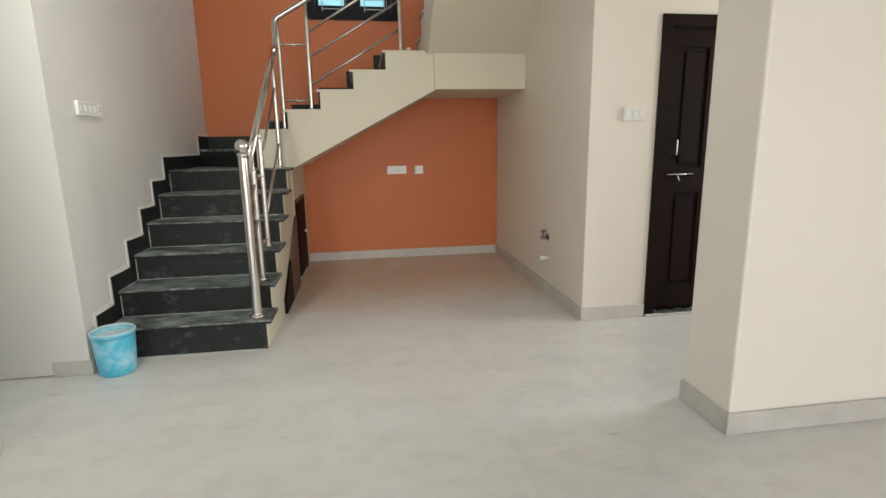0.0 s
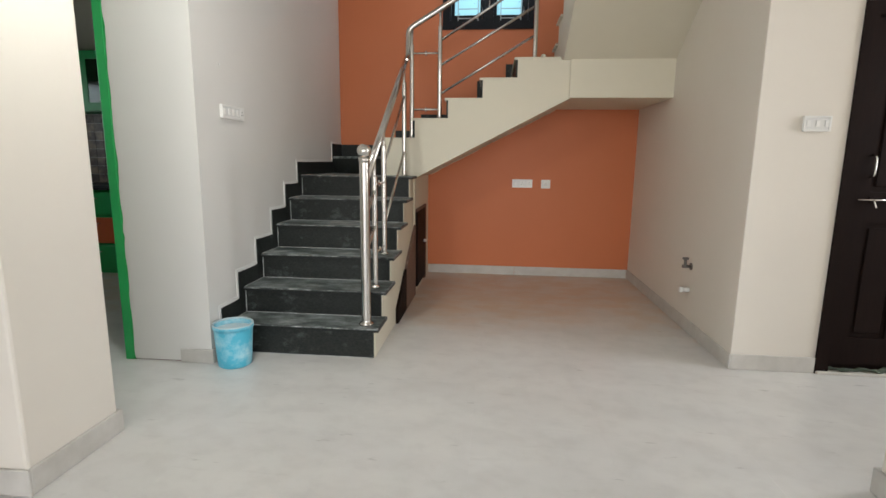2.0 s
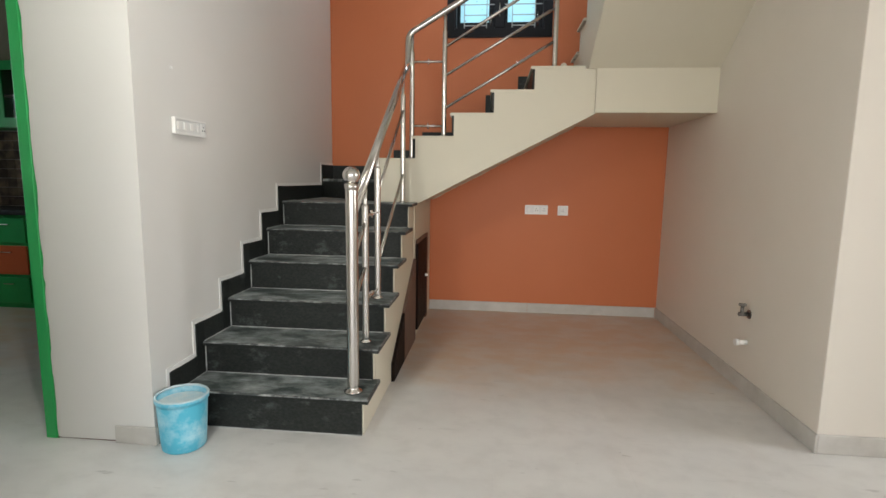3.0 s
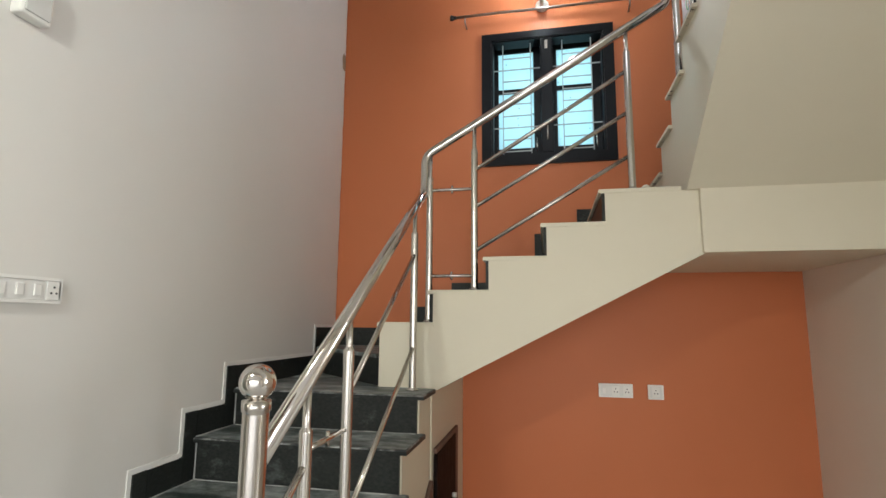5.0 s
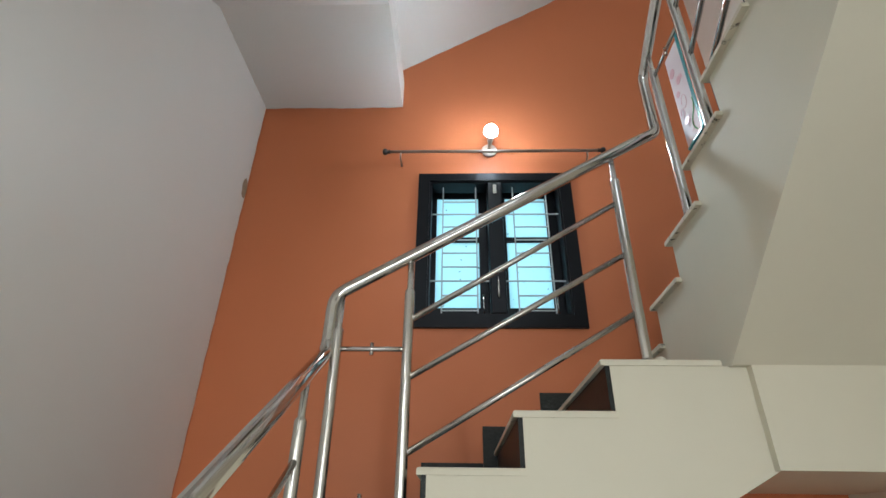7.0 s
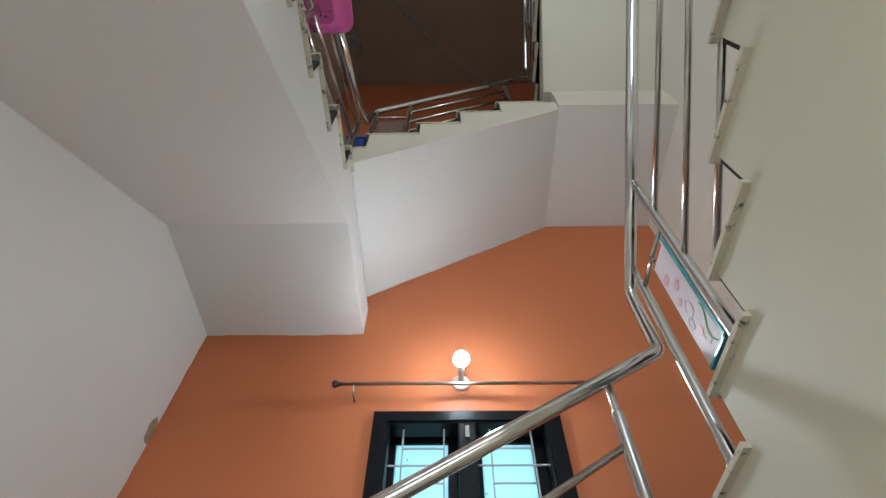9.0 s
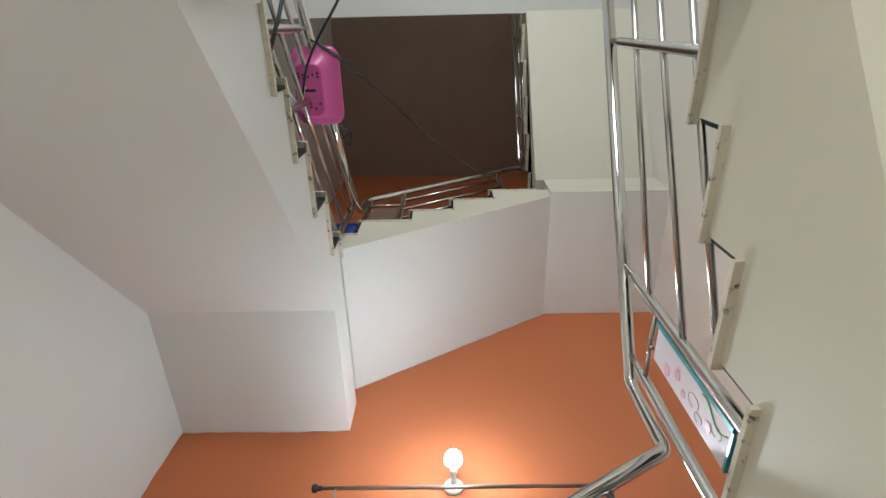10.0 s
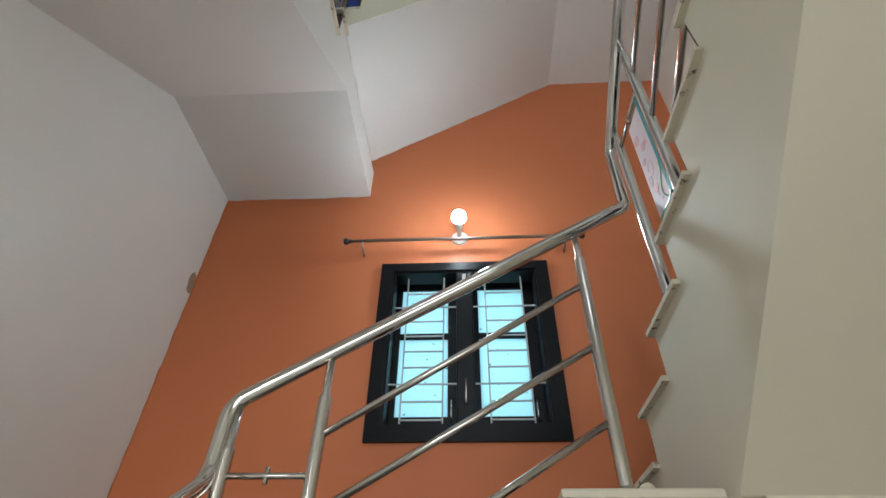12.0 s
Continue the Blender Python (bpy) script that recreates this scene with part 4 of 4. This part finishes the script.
# ---- kitchen ----
def kitchen():
    for k in range(4):
        x0 = -5.30 + k * 0.47
        x1 = x0 + 0.466
        u = thing("base_cabinet", (x0, 5.4, 0), "green painted kitchen base cabinet with one orange drawer", "cabinet", "kitchen base cabinets")
        part("body", boxes((x0, x1, 5.42, 5.98, 0.0, 0.90)), GREEN, u)
        for za, zb, mat in ((0.05, 0.30, GREEN), (0.33, 0.605, ORANGELAM), (0.635, 0.87, GREEN)):
            f = part("drawer_front", soft_box(x0 + 0.03, x1 - 0.03, 5.40, 5.42, za, zb, 0.003, 1), mat, u, "orange drawer front" if mat is ORANGELAM else "")
            part("handle", tube(rounded([(x0 + 0.18, 5.40, zb - 0.06), (x0 + 0.18, 5.38, zb - 0.06), (x0 + 0.28, 5.38, zb - 0.06), (x0 + 0.28, 5.40, zb - 0.06)], 0.01), 0.005, 8), STEEL, f)
        w = thing("wall_cabinet", (x0, 5.65, 1.73), "green painted kitchen wall cabinet with glass door", "cabinet", "kitchen wall cabinets")
        part("body", boxes((x0, x1, 5.985, 5.998, 1.73, 2.36), (x0, x0 + 0.015, 5.67, 5.985, 1.73, 2.36), (x1 - 0.015, x1, 5.67, 5.985, 1.73, 2.36),
                           (x0 + 0.015, x1 - 0.015, 5.67, 5.985, 1.73, 1.745), (x0 + 0.015, x1 - 0.015, 5.67, 5.985, 2.345, 2.36)), GREEN, w)
        part("shelf", boxes((x0 + 0.015, x1 - 0.015, 5.70, 5.985, 2.03, 2.045)), PLASTIC, w)
        dr = part("door", boxes((x0 + 0.01, x0 + 0.09, 5.65, 5.67, 1.74, 2.35), (x1 - 0.09, x1 - 0.01, 5.65, 5.67, 1.74, 2.35),
                                (x0 + 0.09, x1 - 0.09, 5.65, 5.67, 1.74, 1.82), (x0 + 0.09, x1 - 0.09, 5.65, 5.67, 2.27, 2.35)), GREEN, w)
        part("pane", boxes((x0 + 0.09, x1 - 0.09, 5.658, 5.662, 1.82, 2.27)), CABGLASS, dr).visible_shadow = False
        part("knob", ball((x1 - 0.05, 5.64, 1.80), 0.011, 10), STEEL, dr)
    tagged(part("worktop", soft_box(-5.32, -3.40, 5.36, 5.998, 0.902, 0.945, 0.006), GRANITE), "black granite kitchen worktop", "worktop")
    splash = thing("backsplash", (-4.4, 5.99, 0.95), "brown mosaic tile kitchen backsplash", "tiles")
    part("grout", boxes((-5.32, -3.40, 5.994, 5.9995, 0.947, 1.728)), JOINT, splash)
    base = None
    for i in range(19):
        for j in range(8):
            if base is None:
                base = part("tile", boxes((-5.316, -5.220, 5.986, 5.994, 0.950, 1.044)), TILE_B, splash)
            else:
                o = base.copy()
                scene.collection.objects.link(o)
                o.location = base.location + Vector((i * 0.1, 0, j * 0.0965))


kitchen()
part_frame = thing("door_frame", (-2.14, YK, 0), "bright green painted doorway edge to the kitchen", "door frame", kind="structure")
part("jamb", soft_box(-2.168, -2.112, YK - 0.006, YK + 0.166, 0, 2.22, 0.004), GREEN, part_frame)
part("jamb", soft_box(-3.198, -3.142, YK - 0.006, YK + 0.166, 0, 2.22, 0.004), GREEN, part_frame)
part("head", soft_box(-3.142, -2.168, YK - 0.006, YK + 0.166, 2.165, 2.22, 0.004), GREEN, part_frame)


# ---- things hung in the upper stairwell ----
def basket():
    c = Vector((-0.655, 4.115, 4.42))
    b = thing("basket", c, "pink perforated plastic basket hung on the upper railing", "basket")

    def loop(hx, hy, z, r, bm, n=6):
        out = []
        for sx, sy, a0 in ((1, 1, 0), (-1, 1, 90), (-1, -1, 180), (1, -1, 270)):
            for k in range(n):
                a = radians(a0 + 90 * k / (n - 1))
                out.append(bm.verts.new(c + Vector((0.9 * (sx * (hx - r) + r * math.cos(a)), 1.06 * (sy * (hy - r) + r * math.sin(a)), z))))
        return out
    bm = bmesh.new()
    spec = [(0.066, 0.104, 0.0, 0.035), (0.073, 0.112, 0.006, 0.04), (0.106, 0.150, 0.17, 0.05), (0.128, 0.174, 0.172, 0.055), (0.128, 0.174, 0.186, 0.055), (0.108, 0.154, 0.184, 0.05), (0.069, 0.108, 0.014, 0.04), (0.062, 0.100, 0.010, 0.035)]
    rings = [loop(*s[:2], s[2], s[3], bm) for s in spec]
    for a, d in zip(rings, rings[1:]):
        for k in range(len(a)):
            bm.faces.new((a[k], a[(k + 1) % len(a)], d[(k + 1) % len(a)], d[k])).smooth = True
    bm.faces.new(rings[0])
    bm.faces.new(rings[-1])
    bmesh.ops.recalc_face_normals(bm, faces=bm.faces[:])
    part("shell", bm, PINK, b)
    holes = bmesh.new()
    for i in range(5):
        for j in (-0.075, -0.06, 0.06, 0.075):
            if (i + int(j * 1000)) % 4 != 3:
                o = c + Vector((-0.044 + 0.022 * i, j + 0.006 * (i % 2), -0.0012))
                tube([o, o + Vector((0, 0, 0.001))], 0.006, 6, holes)
    box(holes, c.x - 0.03, c.x + 0.03, c.y - 0.006, c.y + 0.006, c.z - 0.0012, c.z - 0.0002)
    part("perforations", holes, DARK, b, "dark holes in the base")
    part("basket_handle", tube(rounded([c + Vector((-0.05, 0.16, 0.18)), c + Vector((-0.05, 0.19, 0.25)), c + Vector((0.05, 0.19, 0.25)), c + Vector((0.05, 0.16, 0.18))], 0.03), 0.006, 8), PINK, b)
    part("hook", tube(rounded([c + Vector((-0.066, 0, 0.18)), c + Vector((-0.066, 0, 0.34))], 0.02), 0.004, 6), STEEL, b)


basket()


def cable(points, r=0.005):
    p = [Vector(q) for q in points]
    fine = rounded(p, 0.2, 8)
    tagged(part("cable", tube(fine, r, 8), CABLE), "loose black cable hanging in the stairwell", "cable", "stairwell cables")


cable([(-0.36, 3.52, 4.22), (-0.453, 3.738, 4.3), (-0.503, 3.8, 4.33), (-0.566, 3.881, 4.35), (-0.641, 3.997, 4.37), (-0.694, 4.184, 4.385)], 0.006)
tagged(part("cable", tube(rounded([(-0.733, 4.033, 4.2), (-0.719, 4.099, 4.3), (-0.694, 4.189, 4.38), (-0.668, 4.093, 4.4)], 0.03, 4), 0.004, 8), PLASTIC), "thin white wire caught on the pink basket", "cable", "stairwell cables")
cable([(-0.66, 3.90, 4.60), (-0.50, 4.0, 4.57), (-0.05, 4.58, 5.18), (0.40, 5.04, 5.86)], 0.005)
cable([(-0.66, 3.90, 4.57), (-0.50, 4.0, 4.52), (-0.20, 4.36, 4.93)], 0.005)
cable([(-0.67, 3.55, 4.30), (-0.60, 3.72, 4.05), (-0.66, 4.0, 3.84)], 0.008)


curl = [(-0.517 + 0.022 * math.cos(k * 0.9) + 0.006 * math.sin(k * 2.1), 4.295 + 0.035 * math.sin(k * 0.9) + 0.004 * k, 4.40 + 0.008 * k) for k in range(22)]
cable(curl, 0.0022)


def blue_box():
    t = thing("storage_box", (-0.69, 5.15, 4.86), "dark blue plastic box on an upper stair tread", "box")
    part("shell", soft_box(-0.78, -0.615, 5.02, 5.25, 4.86, 5.03, 0.012), BLUE, t)
    part("lid", soft_box(-0.785, -0.612, 5.012, 5.255, 5.03, 5.05, 0.006), BLUE, t)


blue_box()


def corner_stain():
    bm = bmesh.new()
    mid = bm.verts.new((XL + 0.003, 5.965, 3.53))
    ring = []
    for k in range(22):
        a = 2 * math.pi * k / 22
        r = 1 + 0.35 * noise.noise((math.cos(a) * 2, math.sin(a) * 2, 4.0))
        ring.append(bm.verts.new((XL + 0.003, min(5.998, 5.965 + 0.035 * r * math.cos(a)), 3.53 + 0.075 * r * math.sin(a))))
    for k in range(22):
        bm.faces.new((mid, ring[k], ring[(k + 1) % 22]))
    tagged(part("damp_stain", bm, STAIN), "small brown damp stain in the wall corner", "stain", kind="structure")


corner_stain()


# small plaster dab on the landing tread by the third flight
def plaster_dab():
    bm = ball((0.50, 5.15, 2.15), 0.022, 14)
    for v in bm.verts:
        v.co.z = 2.135 + max(0, (v.co.z - 2.125)) * 1.1
        v.co += 0.006 * Vector((noise.noise(v.co * 40), noise.noise(v.co * 40 + Vector((5, 0, 0))), 0))
    tagged(part("plaster_lump", bm, SOFFIT), "small lump of dried plaster on the stair tread", "plaster")


plaster_dab()


# ---- uneven paint lines and grime ----
def ragged_edge(a, b, side, width, mat, wall, seed, step=0.035):
    """A brushed paint line from a to b that strays to one side by up to its width; a and b lie just off the wall."""
    a, b, side = Vector(a), Vector(b), Vector(side)
    n = max(4, int((b - a).length / step))
    bm = bmesh.new()
    rows = []
    for k in range(n + 1):
        p = a.lerp(b, k / n)
        w = width * (0.45 + 0.55 * noise.noise((k * 0.31, seed * 7.3, 1.0)) + 0.35 * noise.noise((k * 1.3, seed * 3.7, 5.0)))
        rows.append((bm.verts.new(p), bm.verts.new(p + side * max(0.001, w))))
    for u, v in zip(rows, rows[1:]):
        bm.faces.new((u[0], u[1], v[1], v[0]))
    part("paint_edge", bm, mat, wall)


ragged_edge((XL + 0.002, YB - 0.001, 1.43), (XL + 0.002, YB - 0.001, 4.25), (0, -1, 0), 0.013, ORANGE, wall_west, 1)
ragged_edge((XL, YB - 0.002, 4.249), (-0.62, YB - 0.002, 4.249), (0, 0, -1), 0.012, WHITE, wall_north, 2)
ragged_edge((-0.64, YB - 0.002, 4.62), (0.72, YB - 0.002, 5.509), (0.2, 0, -1), 0.012, WHITE, wall_north, 3)
ragged_edge((-0.60, YB - 0.002, 1.10), (0.72, YB - 0.002, 1.79), (0.2, 0, -1), 0.010, SOFFIT, wall_north, 4)
ragged_edge((-2.111, YK - 0.002, 0.0), (-2.111, YK - 0.002, 2.25), (1, 0, 0), 0.014, GREEN, wall_kitchen, 5)
ragged_edge((-2.111, YK - 0.0025, 0.005), (-1.80, YK - 0.0025, 0.005), (0, 0, 1), 0.012, DUSTWOOD, wall_kitchen, 6)
# black damp along the stone edge of the upper floor
for seed, x0, x1, w in ((11, 0.03, 0.42, 0.024), (12, -0.70, -0.42, 0.030), (13, 0.50, 0.66, 0.018)):
    bm = bmesh.new()
    n = 70
    rows = []
    for k in range(n + 1):
        u = k / n
        swell = w * math.sin(math.pi * u) ** 0.5
        rows.append([bm.verts.new((x0 + (x1 - x0) * u, 3.738 + d * max(0.0006, swell * (0.45 + 0.5 * noise.noise((k * 0.22, seed * 1.37, d * 4.0)) + 0.35 * noise.noise((k * 0.9, seed, d * 9.0)))),
                                   FLOOR2 - 0.032)) for d in (-1, 1)])
    for p, q in zip(rows, rows[1:]):
        bm.faces.new((p[0], p[1], q[1], q[0]))
    part("damp_stain", bm, GRIME, floor_edge)


# ---- skirting boards ----
def skirting(name, bm, label):
    return structure(name, bm, SKIRT, label, "skirting")


def run(*dims):
    bm = bmesh.new()
    for d in dims:
        b = soft_box(*d, 0.003, 1)
        me = bpy.data.meshes.new("run")
        b.to_mesh(me)
        b.free()
        bm.from_mesh(me)
        bpy.data.meshes.remove(me)
    return bm


skirting("baseboard_alcove", run((-0.62, 0.35, YB - 0.012, YB, 0, 0.095), (0.352, XR - 0.012, YB - 0.012, YB, 0, 0.095)), "grey marble skirting below the orange wall")
skirting("baseboard_east", run((XR - 0.012, XR, YD - 0.012, 4.73, 0, 0.098), (XR - 0.012, XR, 4.732, YB - 0.012, 0, 0.098)), "grey marble skirting of the alcove side wall")
skirting("baseboard_bedroom", run((XR, 2.068, YD - 0.012, YD, 0, 0.098)), "grey marble skirting beside the dark door")
skirting("baseboard_kitchen", run((-1.80, XL + 0.012, YK - 0.012, YK, 0, 0.088), (XL, XL + 0.012, YK, 3.385, 0, 0.088)), "short grey marble skirting at the wall corner")
skirting("baseboard_pier_west", run((-5.4, XL + 0.02, 1.92, 1.935, 0, 0.105), (XL + 0.005, XL + 0.02, 1.935, 2.41, 0, 0.105), (-2.6, XL + 0.005, 2.395, 2.41, 0, 0.105)), "grey marble skirting around the wall end")
skirting("baseboard_pier_east", run((1.585, 4.6, 1.97, 1.985, 0, 0.105), (1.585, 1.60, 1.985, 2.325, 0, 0.105), (1.60, 4.6, 2.31, 2.325, 0, 0.105)), "grey marble skirting around the wall end")


# ---- floor ----
floor_ob = structure("floor", boxes((-5.6, 4.8, -3.2, 6.2, -0.10, -0.004)), JOINT, "pale grey polished marble slab floor", "floor")


def slab_mesh(w, h):
    bm = boxes((0, w, 0, h, -0.012, 0.0))
    top = [e for e in bm.edges if all(abs(v.co.z) < 1e-6 for v in e.verts)]
    bmesh.ops.bevel(bm, geom=top, offset=0.0002, segments=1, affect="EDGES")
    me = bpy.data.meshes.new("slab")
    bm.to_mesh(me)
    bm.free()
    me.materials.append(MARBLE)
    return me


SLAB, HALF = slab_mesh(0.6098, 1.2198), slab_mesh(0.6098, 0.6098)
for i in range(-9, 7):
    for j in range(-3, 5):
        x, y, me = 0.025 + 0.61 * i, 0.05 + 1.22 * j + (0.61 if i % 2 else 0.0), SLAB
        if j == 4 and i % 2:
            me = HALF
        elif j == -3 and not i % 2:
            y, me = y + 0.61, HALF
        o = new("slab", me)
        o.parent = floor_ob
        o.location = (x, y, 0)
